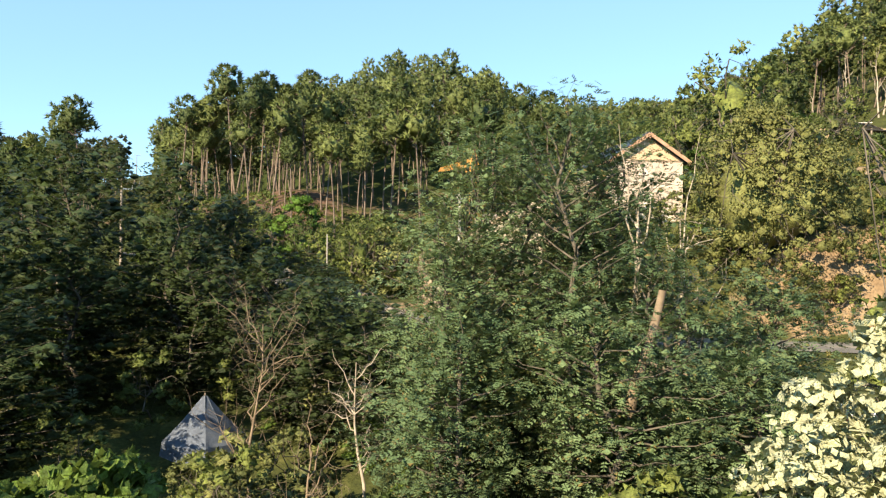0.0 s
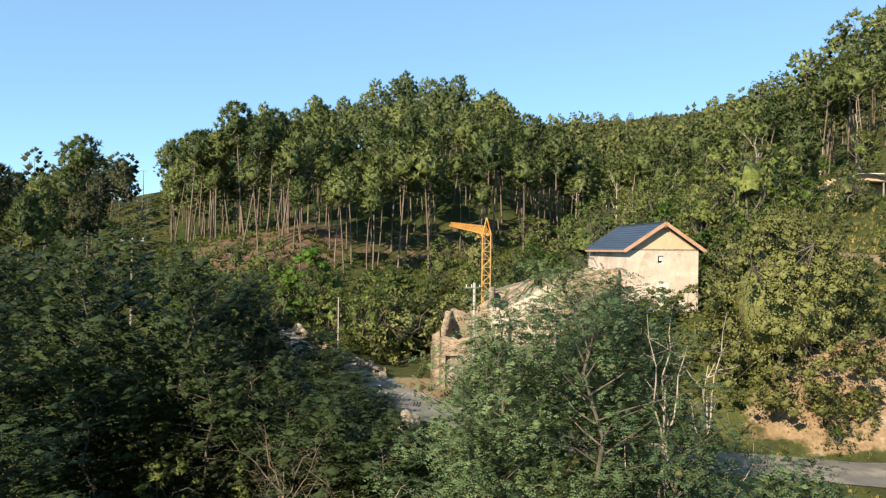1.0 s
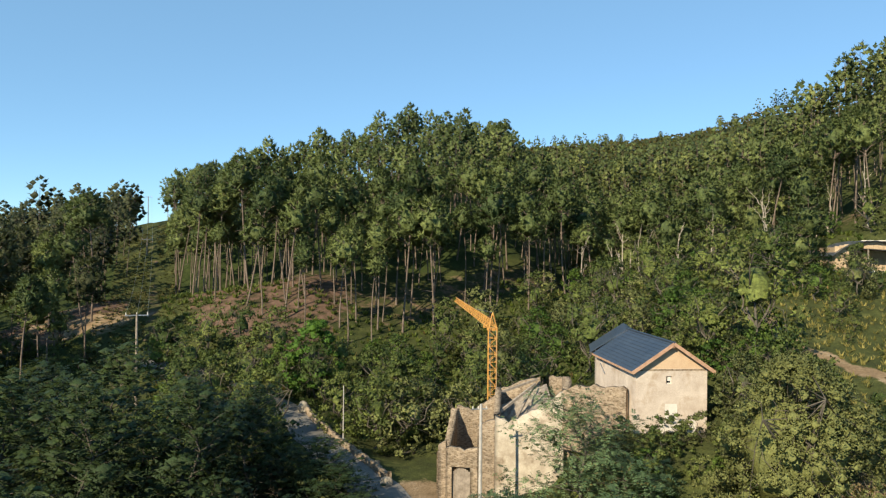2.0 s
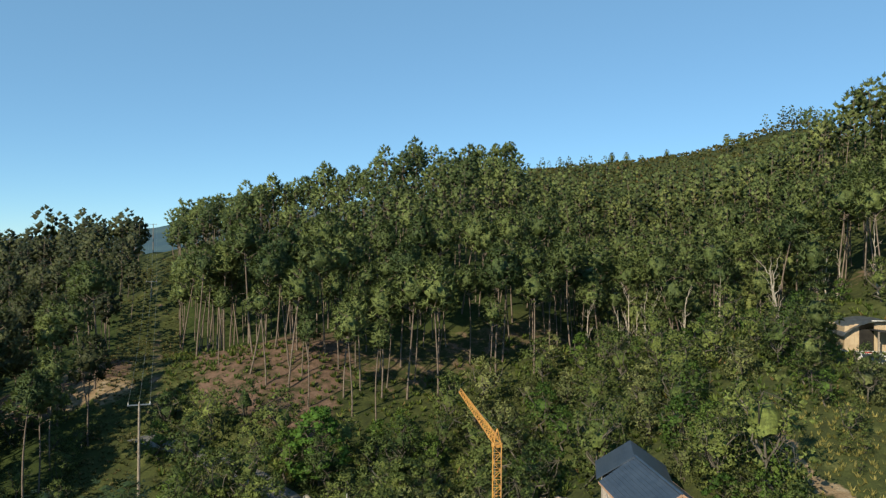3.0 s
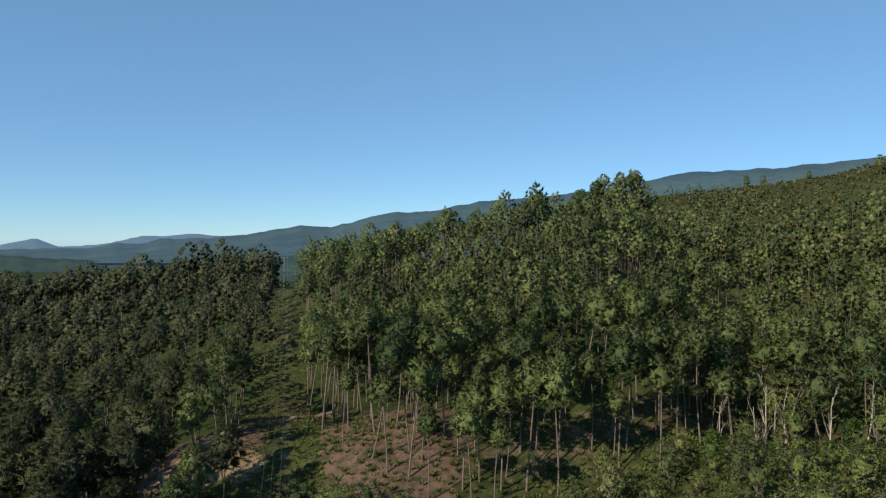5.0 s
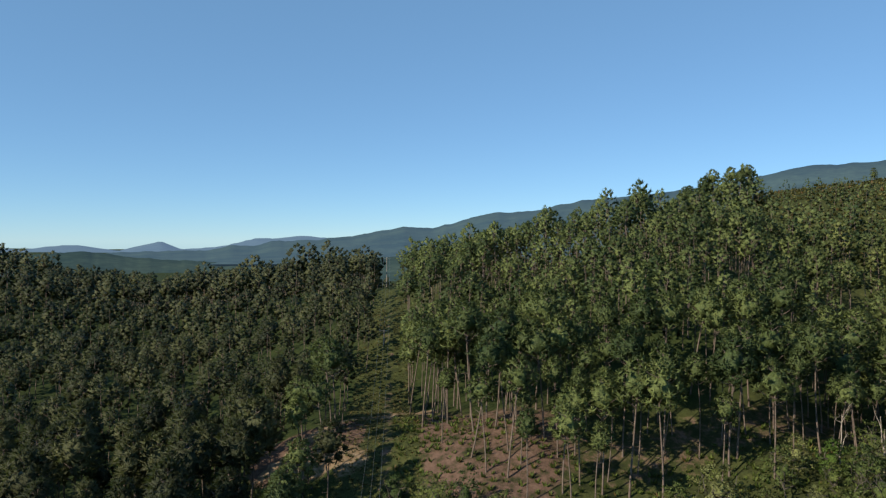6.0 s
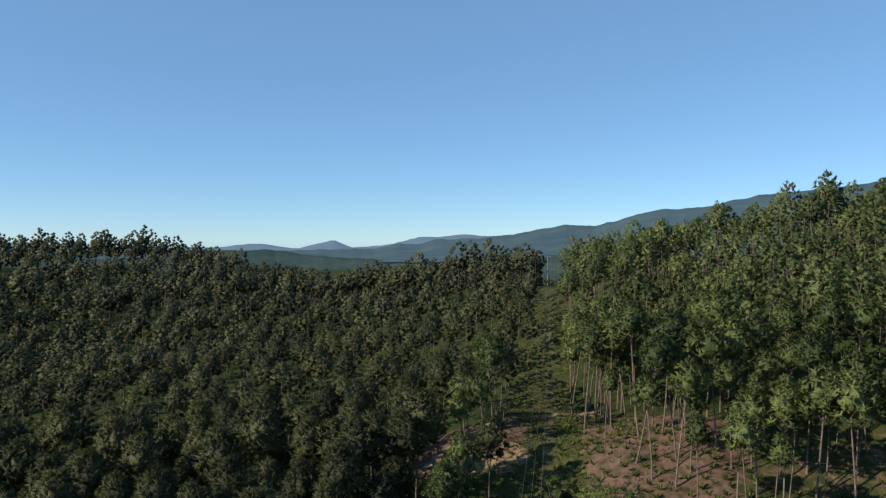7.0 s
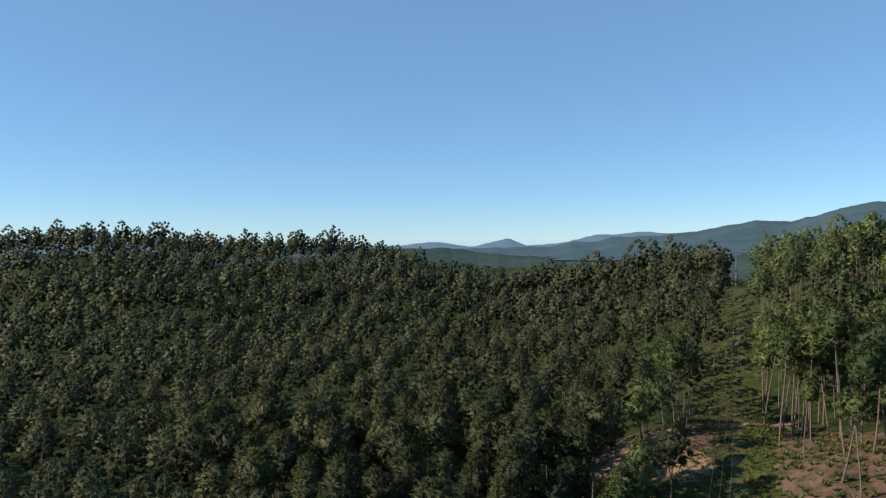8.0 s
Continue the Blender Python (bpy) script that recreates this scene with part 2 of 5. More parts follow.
def height(x, y):
    x, y = np.asarray(x, float), np.asarray(y, float)
    z = np.full(np.broadcast(x, y).shape, -6.0)
    for cx, cy, s, h in NEAR + HILLS + VALLEY + BACKS + FOLDS:
        z = z + h * np.exp(-0.5 * ((x - cx) ** 2 + (y - cy) ** 2) / s ** 2)
    r = np.hypot(x, y)
    z = z + wave(x, y) * (1 + np.clip((r - 100) / 150, 0, 3))
    far = step(450, 1200, r)
    z = z * (1 - far) + far * (-14 + 10 * np.sin(x * 0.004) * np.cos(y * 0.005 + 1))
    # level shelf under the house and the ruin yard
    pad = 1 - step(4.5, 9, np.maximum(np.abs(x - 15.2) * 1.3, np.abs(y - 61) * 0.62))
    z = z * (1 - pad) + 2.4 * pad
    yard = 1 - step(3.5, 5.5, np.maximum(np.abs(x - 2.0) * 0.8, np.abs(y - 65) * 0.6))
    z = z * (1 - yard) - 4.6 * yard
    d, rz = near_line(x, y, ROAD_LINE)
    k = 1 - step(2.9, 6.5, d)
    z = z * (1 - k) + rz * k
    return z


def strip_x(y):
    """Middle of the cleared power-line strip."""
    return np.interp(y, [60, 88, 120, 150, 180, 280, 400], [-31, -41, -53, -66, -79, -122, -172])


def pine_front(x):
    """Lower edge of the pine wood on the hill."""
    return np.interp(x, [-50, -38, -30, -17, -5, 5, 15, 30, 42, 60, 90], [122, 116, 111, 105, 110, 117, 126, 128, 122, 118, 110])


# ------------------------------------------------------------------ mesh tools
def raw_mesh(name, verts, faces, material, tint=None, smooth=False):
    me = bpy.data.meshes.new(name)
    verts, faces = np.asarray(verts, np.float32), np.asarray(faces, np.int32)
    k = faces.shape[1]
    me.vertices.add(len(verts))
    me.vertices.foreach_set("co", verts.ravel())
    me.loops.add(faces.size)
    me.loops.foreach_set("vertex_index", faces.ravel())
    me.polygons.add(len(faces))
    me.polygons.foreach_set("loop_start", np.arange(0, faces.size, k, dtype=np.int32))
    if smooth:
        me.polygons.foreach_set("use_smooth", np.ones(len(faces), bool))
    if tint is not None:
        at = me.attributes.new("tint", "FLOAT", "POINT")
        at.data.foreach_set("value", np.asarray(tint, np.float32))
    me.update(calc_edges=True)
    me.materials.append(material)
    return me


def part(name, data, material, parent, label="", at=None):
    """Links a bmesh or mesh as one part under a thing."""
    if isinstance(data, bmesh.types.BMesh):
        me = bpy.data.meshes.new(name)
        data.to_mesh(me)
        data.free()
        me.materials.append(material)
    else:
        me = data
    ob = new(name, me)
    ob.parent = parent
    if at is not None:
        ob.matrix_basis = at
    if label:
        ob["label"] = label
    return ob


def box(bm, x0, x1, y0, y1, z0, z1, m=None, bevel=0.0):
    """A box with softened edges, added to bm."""
    made = bmesh.ops.create_cube(bm, size=1.0)["verts"]
    bmesh.ops.scale(bm, vec=(x1 - x0, y1 - y0, z1 - z0), verts=made)
    bmesh.ops.translate(bm, vec=((x0 + x1) / 2, (y0 + y1) / 2, (z0 + z1) / 2), verts=made)
    if bevel:
        edges = list({e for v in made for e in v.link_edges})
        made = list({v for f in bmesh.ops.bevel(bm, geom=edges, offset=bevel, segments=1, affect="EDGES")["faces"] for v in f.verts} | {v for v in made if v.is_valid})
    if m is not None:
        bmesh.ops.transform(bm, matrix=m, verts=made)
    return bm


def beam(bm, a, b_, w, h=None, sides=0):
    """A squared (or round, with sides) bar from a to b."""
    a, b_ = Vector(a), Vector(b_)
    h = h or w
    d = b_ - a
    m = Matrix.Translation((a + b_) / 2) @ d.to_track_quat("Z", "Y").to_matrix().to_4x4()
    if sides:
        made = bmesh.ops.create_cone(bm, cap_ends=True, segments=sides, radius1=w / 2, radius2=h / 2, depth=d.length)["verts"]
    else:
        made = bmesh.ops.create_cube(bm, size=1.0)["verts"]
        bmesh.ops.scale(bm, vec=(w, h, d.length), verts=made)
    bmesh.ops.transform(bm, matrix=m, verts=made)
    return bm


def empty_at(name, x, y, z, rz=0.0):
    ob = new(name)
    ob.matrix_basis = pose(x, y, z, 0, 0, rz)
    ob.empty_display_size = 0.2
    return ob


# ------------------------------------------------------------------ ground, one sheet to the horizon
def spread(lo, hi, fine, out):
    mid_ = np.arange(lo, hi + fine, fine)
    grow = fine * np.cumsum(1.14 ** np.arange(1, 60))
    grow = grow[grow < out]
    return np.concatenate([lo - grow[::-1], mid_, hi + fine + grow])


gx, gy = spread(-75, 62, 1.15, 4600), spread(-4, 150, 1.15, 4600)
X, Y = np.meshgrid(gx, gy)
Z = height(X, Y)
nx, ny = len(gx), len(gy)
idx = np.arange(nx * ny).reshape(ny, nx)
quads = np.stack([idx[:-1, :-1], idx[:-1, 1:], idx[1:, 1:], idx[1:, :-1]], -1).reshape(-1, 4)
me = raw_mesh("ground", np.stack([X, Y, Z], -1).reshape(-1, 3), quads, GROUND, smooth=True)
wood = np.where(X < -17, step(-12, -5, Y - pine_front(X)), step(-6, 3, Y - pine_front(X))) * step(5, 9, X - strip_x(Y)) * (1 - step(70, 100, X)) * (1 - step(200, 225, Y))
cut = (1 - step(0.8, 2.6, np.abs(X - strip_x(Y) - 1.5))) * step(95, 110, Y) * 0.45
under = np.where(X < strip_x(Y) - 6, 0.3, 0) * step(60, 90, Y) * (1 - step(200, 300, np.hypot(X, Y)))
dt, _ = near_line(X, Y, TRAIL_LINE)
dr, _ = near_line(X, Y, ROAD_LINE)
bank = (1 - step(0.5, 4.5, np.hypot((X - 24.0) * 0.4, Y - 43.8))) * step(3.0, 3.8, dr)
trail = 1 - step(0.5, 1.3, dt)
track = 1 - step(0.9, 2.0, near_line(X, Y, TRACK_LINE)[0])
bare = (1 - step(0.6, 1.0, np.hypot((X + 68) / 13, (Y - 121) / 16))) * (X < strip_x(Y) - 2)
scar = 1 - step(3, 8, np.hypot((X + 60) * 0.8, Y - 116))
yard_ = 1 - step(3, 7, np.hypot(X + 3, Y - 60))
# woods zone: painted shade between the trees, canopy colour further off
for zone, values in (("litter", np.maximum.reduce([wood * 0.6 * np.maximum(1 - step(-22, -12, X), 0.75 * step(6, 14, Y - pine_front(X))) * (1 - step(20, 34, Y - pine_front(X))), cut, under, bare * 0.9])), ("ochre", np.maximum.reduce([bank, trail, track, scar * 0.8, yard_ * 0.7])),
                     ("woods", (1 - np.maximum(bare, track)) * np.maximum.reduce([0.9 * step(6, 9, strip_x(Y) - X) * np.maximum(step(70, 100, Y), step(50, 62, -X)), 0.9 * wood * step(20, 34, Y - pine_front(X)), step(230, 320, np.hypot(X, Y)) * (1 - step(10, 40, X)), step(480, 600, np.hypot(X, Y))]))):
    at = me.attributes.new(zone, "FLOAT", "POINT")
    at.data.foreach_set("value", values.ravel().astype(np.float32))
ground = tagged(new("ground", me), "forest floor, grass and ochre earth of the wooded slopes", "ground", kind="structure")
# ------------------------------------------------------------------ far ridges on the skyline (degrees left of +y, rise in thousandths of the distance)
def ridge(name, label, far, line, colour, seed, down=-0.03):
    """A long wooded mountain back at the distance far, following the given skyline."""
    line = sorted(line)
    a = np.linspace(line[0][0], line[-1][0], 420)
    e = np.interp(a, [p[0] for p in line], [p[1] for p in line]) / 1000
    r = np.random.default_rng(seed)
    e = e + np.convolve(r.normal(0, 0.0012, 440), np.ones(4) / 4, "same")[:420]
    rows = []
    for k, (q, w) in enumerate([(0.62, 0.0), (0.72, 0.35), (0.83, 0.66), (0.92, 0.88), (1.0, 1.0), (1.05, 0.8)]):
        d = far * (q + 0.012 * np.sin(a * 0.35 + 0.4 * k) * (1 - abs(w)))
        z = 42 + d * (down * (1 - w) + e * w)
        rows.append(np.stack([-np.sin(np.radians(a)) * d, np.cos(np.radians(a)) * d, z], 1))
    v = np.stack(rows)
    i = np.arange(v.shape[0] * 420).reshape(-1, 420)
    f = np.stack([i[:-1, :-1], i[:-1, 1:], i[1:, 1:], i[1:, :-1]], -1).reshape(-1, 4)
    return tagged(new(name, raw_mesh(name, v.reshape(-1, 3), f, colour, smooth=True)), label, "mountains", kind="structure")


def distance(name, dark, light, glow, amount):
    """Woods seen through kilometres of air: the haze is painted, as dull colour and a bluish glow."""
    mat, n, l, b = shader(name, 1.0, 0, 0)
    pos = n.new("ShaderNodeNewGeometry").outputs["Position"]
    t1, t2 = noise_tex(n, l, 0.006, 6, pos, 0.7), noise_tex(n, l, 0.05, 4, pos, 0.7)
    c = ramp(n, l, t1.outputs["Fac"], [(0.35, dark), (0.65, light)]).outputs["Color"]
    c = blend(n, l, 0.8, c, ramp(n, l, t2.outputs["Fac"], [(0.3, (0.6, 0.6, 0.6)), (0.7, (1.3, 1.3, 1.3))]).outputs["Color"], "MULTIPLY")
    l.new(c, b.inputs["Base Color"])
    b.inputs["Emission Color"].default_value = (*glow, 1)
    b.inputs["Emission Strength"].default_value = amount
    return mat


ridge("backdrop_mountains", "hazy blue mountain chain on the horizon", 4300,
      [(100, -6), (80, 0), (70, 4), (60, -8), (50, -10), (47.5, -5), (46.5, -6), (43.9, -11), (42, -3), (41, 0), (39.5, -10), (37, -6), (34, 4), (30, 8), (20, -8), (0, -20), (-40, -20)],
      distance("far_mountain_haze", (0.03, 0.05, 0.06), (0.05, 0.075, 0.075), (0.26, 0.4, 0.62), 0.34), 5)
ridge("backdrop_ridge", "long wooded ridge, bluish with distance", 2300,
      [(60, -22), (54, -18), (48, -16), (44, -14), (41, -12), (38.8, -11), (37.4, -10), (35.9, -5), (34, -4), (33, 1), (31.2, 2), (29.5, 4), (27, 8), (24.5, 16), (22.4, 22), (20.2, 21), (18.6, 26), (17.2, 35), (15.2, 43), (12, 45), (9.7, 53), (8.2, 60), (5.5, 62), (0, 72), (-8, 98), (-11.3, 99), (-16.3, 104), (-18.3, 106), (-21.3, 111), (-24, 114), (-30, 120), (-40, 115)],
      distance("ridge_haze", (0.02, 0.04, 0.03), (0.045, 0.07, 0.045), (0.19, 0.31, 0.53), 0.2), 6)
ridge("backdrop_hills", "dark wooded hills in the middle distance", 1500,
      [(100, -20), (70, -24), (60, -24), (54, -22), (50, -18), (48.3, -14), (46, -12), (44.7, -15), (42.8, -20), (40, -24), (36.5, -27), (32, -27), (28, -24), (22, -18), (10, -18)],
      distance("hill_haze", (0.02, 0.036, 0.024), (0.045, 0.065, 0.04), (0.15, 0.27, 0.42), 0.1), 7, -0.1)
# ------------------------------------------------------------------ building materials
PLASTER = surface("old_lime_render", (0.42, 0.345, 0.285), (0.6, 0.525, 0.45), 0.9, 0.9, bump=0.4, stain=(0.36, 0.275, 0.2))
OLDPLASTER = surface("crumbling_render", (0.3, 0.25, 0.19), (0.52, 0.46, 0.37), 0.9, 0.95, bump=0.6, stain=(0.22, 0.17, 0.12))
WHITEWASH = surface("whitewash", (0.56, 0.52, 0.46), (0.7, 0.67, 0.62), 1.4, 0.85, bump=0.3)
INFILL = surface("new_ochre_render", (0.5, 0.35, 0.23), (0.57, 0.42, 0.28), 1.5, 0.85, bump=0.2)
SLATE = surface("blue_grey_roof_steel", (0.035, 0.05, 0.075), (0.06, 0.08, 0.11), 1.2, 0.42, metal=0.25, bump=0.1, spec=0.5)
TIMBER = surface("fresh_timber", (0.33, 0.19, 0.12), (0.5, 0.32, 0.22), 2.5, 0.7, bump=0.3)
OLDWOOD = surface("weathered_boards", (0.17, 0.14, 0.11), (0.36, 0.31, 0.26), 2.5, 0.85, bump=0.5)
CRANE = surface("crane_yellow_paint", (0.42, 0.2, 0.05), (0.6, 0.33, 0.09), 2.0, 0.55, bump=0.1, stain=(0.3, 0.14, 0.05))
STEEL = surface("galvanised_steel", (0.3, 0.31, 0.32), (0.5, 0.51, 0.52), 3.0, 0.4, metal=0.8, bump=0.1)
CONCRETE = surface("grey_concrete", (0.3, 0.29, 0.27), (0.5, 0.48, 0.45), 1.5, 0.9, bump=0.3)
ROCK = surface("lichened_rock", (0.2, 0.17, 0.13), (0.4, 0.36, 0.29), 1.2, 0.95, bump=0.6)
DOORWAY_DARK = surface("doorway_dark", (0.012, 0.011, 0.01), (0.03, 0.027, 0.024), 2.0, 0.95)
# canvas darkened to stand for the shade over the tent
CANVAS = surface("shaded_blue_canvas", (0.12, 0.15, 0.2), (0.2, 0.24, 0.3), 1.0, 0.75, bump=0.3, stain=(0.27, 0.3, 0.34))
PAINTWHITE = surface("white_car_paint", (0.74, 0.75, 0.76), (0.82, 0.82, 0.82), 1.0, 0.25, bump=0.0, spec=0.6)
RUBBER = surface("black_rubber", (0.02, 0.02, 0.02), (0.04, 0.04, 0.04), 4.0, 0.8)
GLASS, n, l, b = shader("dark_window_glass", 0.08, 0.0, 0.6)
b.inputs["Base Color"].default_value = (0.02, 0.025, 0.03, 1)
REDPAINT = surface("red_paint", (0.4, 0.03, 0.025), (0.55, 0.06, 0.04), 2.0, 0.5)
PLANKS = surface("tan_planks", (0.36, 0.26, 0.165), (0.5, 0.39, 0.26), 2.0, 0.7, bump=0.4)
ASPHALT = surface("worn_asphalt", (0.11, 0.105, 0.1), (0.2, 0.19, 0.175), 0.35, 0.92, bump=0.4, fine=30, stain=(0.27, 0.24, 0.2))

# rubble masonry: stones of uneven size in lime mortar
STONE, n, l, b = shader("rubble_masonry", 0.95, 0, 0.15)
co = n.new("ShaderNodeTexCoord").outputs["Object"]
cells = n.new("ShaderNodeTexVoronoi")
cells.inputs["Scale"].default_value = 5.0
warp = n.new("ShaderNodeMapping")
warp.inputs["Scale"].default_value = (1, 1, 1.9)
l.new(co, warp.inputs["Vector"])
l.new(warp.outputs[0], cells.inputs["Vector"])
edge = n.new("ShaderNodeTexVoronoi")
edge.feature = "DISTANCE_TO_EDGE"
edge.inputs["Scale"].default_value = 5.0
l.new(warp.outputs[0], edge.inputs["Vector"])
hue = n.new("ShaderNodeSeparateColor")
l.new(cells.outputs["Color"], hue.inputs[0])
stone_col = ramp(n, l, hue.outputs[0], [(0.1, (0.15, 0.115, 0.085)), (0.5, (0.25, 0.195, 0.145)), (0.9, (0.34, 0.28, 0.22))]).outputs["Color"]
joint = ramp(n, l, edge.outputs["Distance"], [(0.02, (1, 1, 1)), (0.09, (0, 0, 0))]).outputs["Color"]
stone_col = blend(n, l, joint, stone_col, (0.28, 0.235, 0.18))
mott = noise_tex(n, l, 0.8, 6, co, 0.7)
stone_col = blend(n, l, 0.7, stone_col, ramp(n, l, mott.outputs["Fac"], [(0.3, (0.55, 0.52, 0.48)), (0.7, (1.25, 1.2, 1.1))]).outputs["Color"], "MULTIPLY")
l.new(stone_col, b.inputs["Base Color"])
bp = n.new("ShaderNodeBump")
bp.inputs["Strength"].default_value, bp.inputs["Distance"].default_value = 0.9, 0.06
l.new(edge.outputs["Distance"], bp.inputs["Height"])
l.new(bp.outputs["Normal"], b.inputs["Normal"])

# ------------------------------------------------------------------ road
def ribbon(line, w0, w1, lift, crown=0.03):
    """A strip along line between the offsets w0 and w1 to its right."""
    p = np.asarray(line)
    d = unit2(np.gradient(p[:, :2], axis=0))
    side = np.stack([d[:, 1], -d[:, 0]], 1)
    rows = []
    for w in np.linspace(w0, w1, 7):
        jig = 0.18 * np.sin(np.arange(len(p)) * 0.9 + w) if w in (w0, w1) else 0
        rows.append(np.column_stack([p[:, :2] + side * (w + jig)[:, None] if np.ndim(jig) else p[:, :2] + side * w, p[:, 2] + lift + crown * (1 - (2 * (w - w0) / (w1 - w0) - 1) ** 2)]))
    v = np.stack(rows)
    i = np.arange(v.shape[0] * v.shape[1]).reshape(v.shape[:2])
    return v.reshape(-1, 3), np.stack([i[:-1, :-1], i[1:, :-1], i[1:, 1:], i[:-1, 1:]], -1).reshape(-1, 4)


def unit2(v):
    return v / np.linalg.norm(v, axis=1, keepdims=True)


v, f = ribbon(ROAD_LINE, -2.3, 2.4, 0.05)
tagged(new("road", raw_mesh("road", v, f, ASPHALT, smooth=True)), "narrow worn asphalt road with pale patches", "road", kind="structure")


def rubble_wall(path, thick, tops, base, seed, cell=0.35):
    """A ragged masonry wall along path (x, y); tops gives (share of the length, height) of its broken crest."""
    p = np.array(path, float)
    seg = np.r_[0, np.cumsum(np.hypot(*np.diff(p, axis=0).T))]
    m = max(2, int(seg[-1] / cell) + 1)
    s = np.linspace(0, seg[-1], m)
    q = np.stack([np.interp(s, seg, p[:, 0]), np.interp(s, seg, p[:, 1])], 1)
    d = unit2(np.gradient(q, axis=0))
    side = np.stack([d[:, 1], -d[:, 0]], 1)
    r = np.random.default_rng(seed)
    top = np.interp(s / seg[-1], [t for t, _ in tops], [h for _, h in tops]) + r.normal(0, 0.09, m)
    levels = np.linspace(0, 1, 7)
    grid = []
    for u in (thick / 2, -thick / 2):
        rows = [np.column_stack([q + side * (u + r.normal(0, 0.025, m))[:, None], base + (top - base) * t]) for t in levels]
        grid.append(np.stack(rows if u > 0 else rows[::-1]))
    v = np.concatenate(grid)
    i = np.arange(v.shape[0] * m).reshape(-1, m)
    f = [np.stack([i[:-1, :-1], i[:-1, 1:], i[1:, 1:], i[1:, :-1]], -1).reshape(-1, 4)]
    n_ = len(levels)
    for c in (0, m - 1):
        for k in range(n_ - 1):
            quad = [i[k, c], i[k + 1, c], i[2 * n_ - 2 - k, c], i[2 * n_ - 1 - k, c]]
            f.append(np.array([quad if c else quad[::-1]]))
    return v.reshape(-1, 3), np.concatenate(f)


v, f = rubble_wall([(-6.3, 63.6), (-8.0, 67.0), (-12.2, 74), (-16.4, 81.5), (-18.0, 84.6)], 0.4, [(0, -3.7), (0.03, -3.75), (0.5, -3.55), (1, -2.6)], -5.2, 3)
tagged(new("parapet_wall", raw_mesh("parapet_wall", v, f, STONE)), "low mossy stone parapet along the road edge", "wall", kind="structure")


def boulder(x, y, z, size, seed, label):
    bm = bmesh.new()
    bmesh.ops.create_icosphere(bm, subdivisions=3, radius=1.0)
    for vv in bm.verts:
        vv.co *= 1 + 0.28 * noise.noise(vv.co * 1.3 + Vector((seed, 0, 0))) + 0.08 * noise.noise(vv.co * 4)
        vv.co = Vector((vv.co.x * size[0], vv.co.y * size[1], vv.co.z * size[2]))
    me_ = bpy.data.meshes.new("boulder")
    bm.to_mesh(me_)
    bm.free()
    me_.materials.append(ROCK)
    ob = tagged(new("boulder", me_), label, "rock")
    ob.matrix_basis = pose(x, y, z, 0, 0, 30 * seed)
    return ob


boulder(-3.3, 47.4, -4.6, (1.0, 0.8, 0.9), 1, "pale rounded boulder beside the road")
boulder(-6.5, 63.0, -4.3, (0.6, 0.5, 0.55), 2, "pale stone at the end of the parapet")
boulder(-18.6, 85.4, -2.9, (0.9, 0.7, 0.8), 3, "pale boulder at the bend of the road")

# ------------------------------------------------------------------ the house: rendered gable house with a blue-grey roof
house = tagged(empty_at("house", 15.75, 54.9, 2.4, 6.5), "small old rendered stone house with a new blue-grey roof", "house")
HW, HL, EAVE, RIDGE, TH = 2.8, 9.4, 4.85, 6.75, 0.5     # half width, length, eaves, ridge, wall thickness
BACK = 4.6                                               # the rear wing, turned a little
bm = bmesh.new()
wx0, wx1, wz0, wz1 = -0.42, 0.02, 3.7, 4.3
for a in [(-HW, wx0, -1.6, EAVE), (wx1, HW, -1.6, EAVE), (wx0, wx1, -1.6, wz0), (wx0, wx1, wz1, EAVE)]:
    box(bm, a[0], a[1], 0, TH, a[2], a[3])
part("front_wall", bm, PLASTER, house, "cream lime render, stained and patched")
bm = bmesh.new()
tri = [bm.verts.new(c) for c in [(-HW + 0.06, 0.04, EAVE), (HW - 0.06, 0.04, EAVE), (0, 0.04, RIDGE - 0.1), (-HW + 0.06, TH, EAVE), (HW - 0.06, TH, EAVE), (0, TH, RIDGE - 0.1)]]
for ids in [(0, 1, 2), (5, 4, 3), (0, 3, 4, 1), (1, 4, 5, 2), (2, 5, 3, 0)]:
    bm.faces.new([tri[k] for k in ids])
part("gable", bm, INFILL, house, "fresh ochre render in the gable")
bm = bmesh.new()
box(bm, -HW, -HW + TH, TH, HL - 1.5, -1.6, EAVE)
box(bm, -HW, -HW + TH, HL - 1.0, HL, -1.6, EAVE)
box(bm, -HW, -HW + TH, HL - 1.5, HL - 1.0, -1.6, EAVE - 0.65)
part("side_wall", bm, PLASTER, house)
bm = bmesh.new()
box(bm, HW - TH, HW, TH, HL, -1.6, EAVE)
part("side_wall", bm, PLASTER, house)
bm = bmesh.new()
turn_ = Matrix.Translation((0, HL, 0)) @ Matrix.Rotation(radians(-16), 4, "Z")
box(bm, -HW + 0.12, HW - 0.12, 0.0, BACK, -1.6, EAVE - 0.02, turn_)
part("rear_wing", bm, PLASTER, house)
bm = bmesh.new()
box(bm, wx0 + 0.03, wx1 - 0.03, 0.2, 0.24, wz0 + 0.03, wz1 - 0.03)
win = part("window", bm, GLASS, house, "small dark window with a white frame")
for c in [(wx0, wx0 + 0.06, wz0, wz1), (wx1 - 0.06, wx1, wz0, wz1), (wx0 + 0.06, wx1 - 0.06, wz0, wz0 + 0.06), (wx0 + 0.06, wx1 - 0.06, wz1 - 0.06, wz1)]:
    part("window_frame", box(bmesh.new(), c[0], c[1], 0.14, 0.2, c[2], c[3]), WHITEWASH, win)
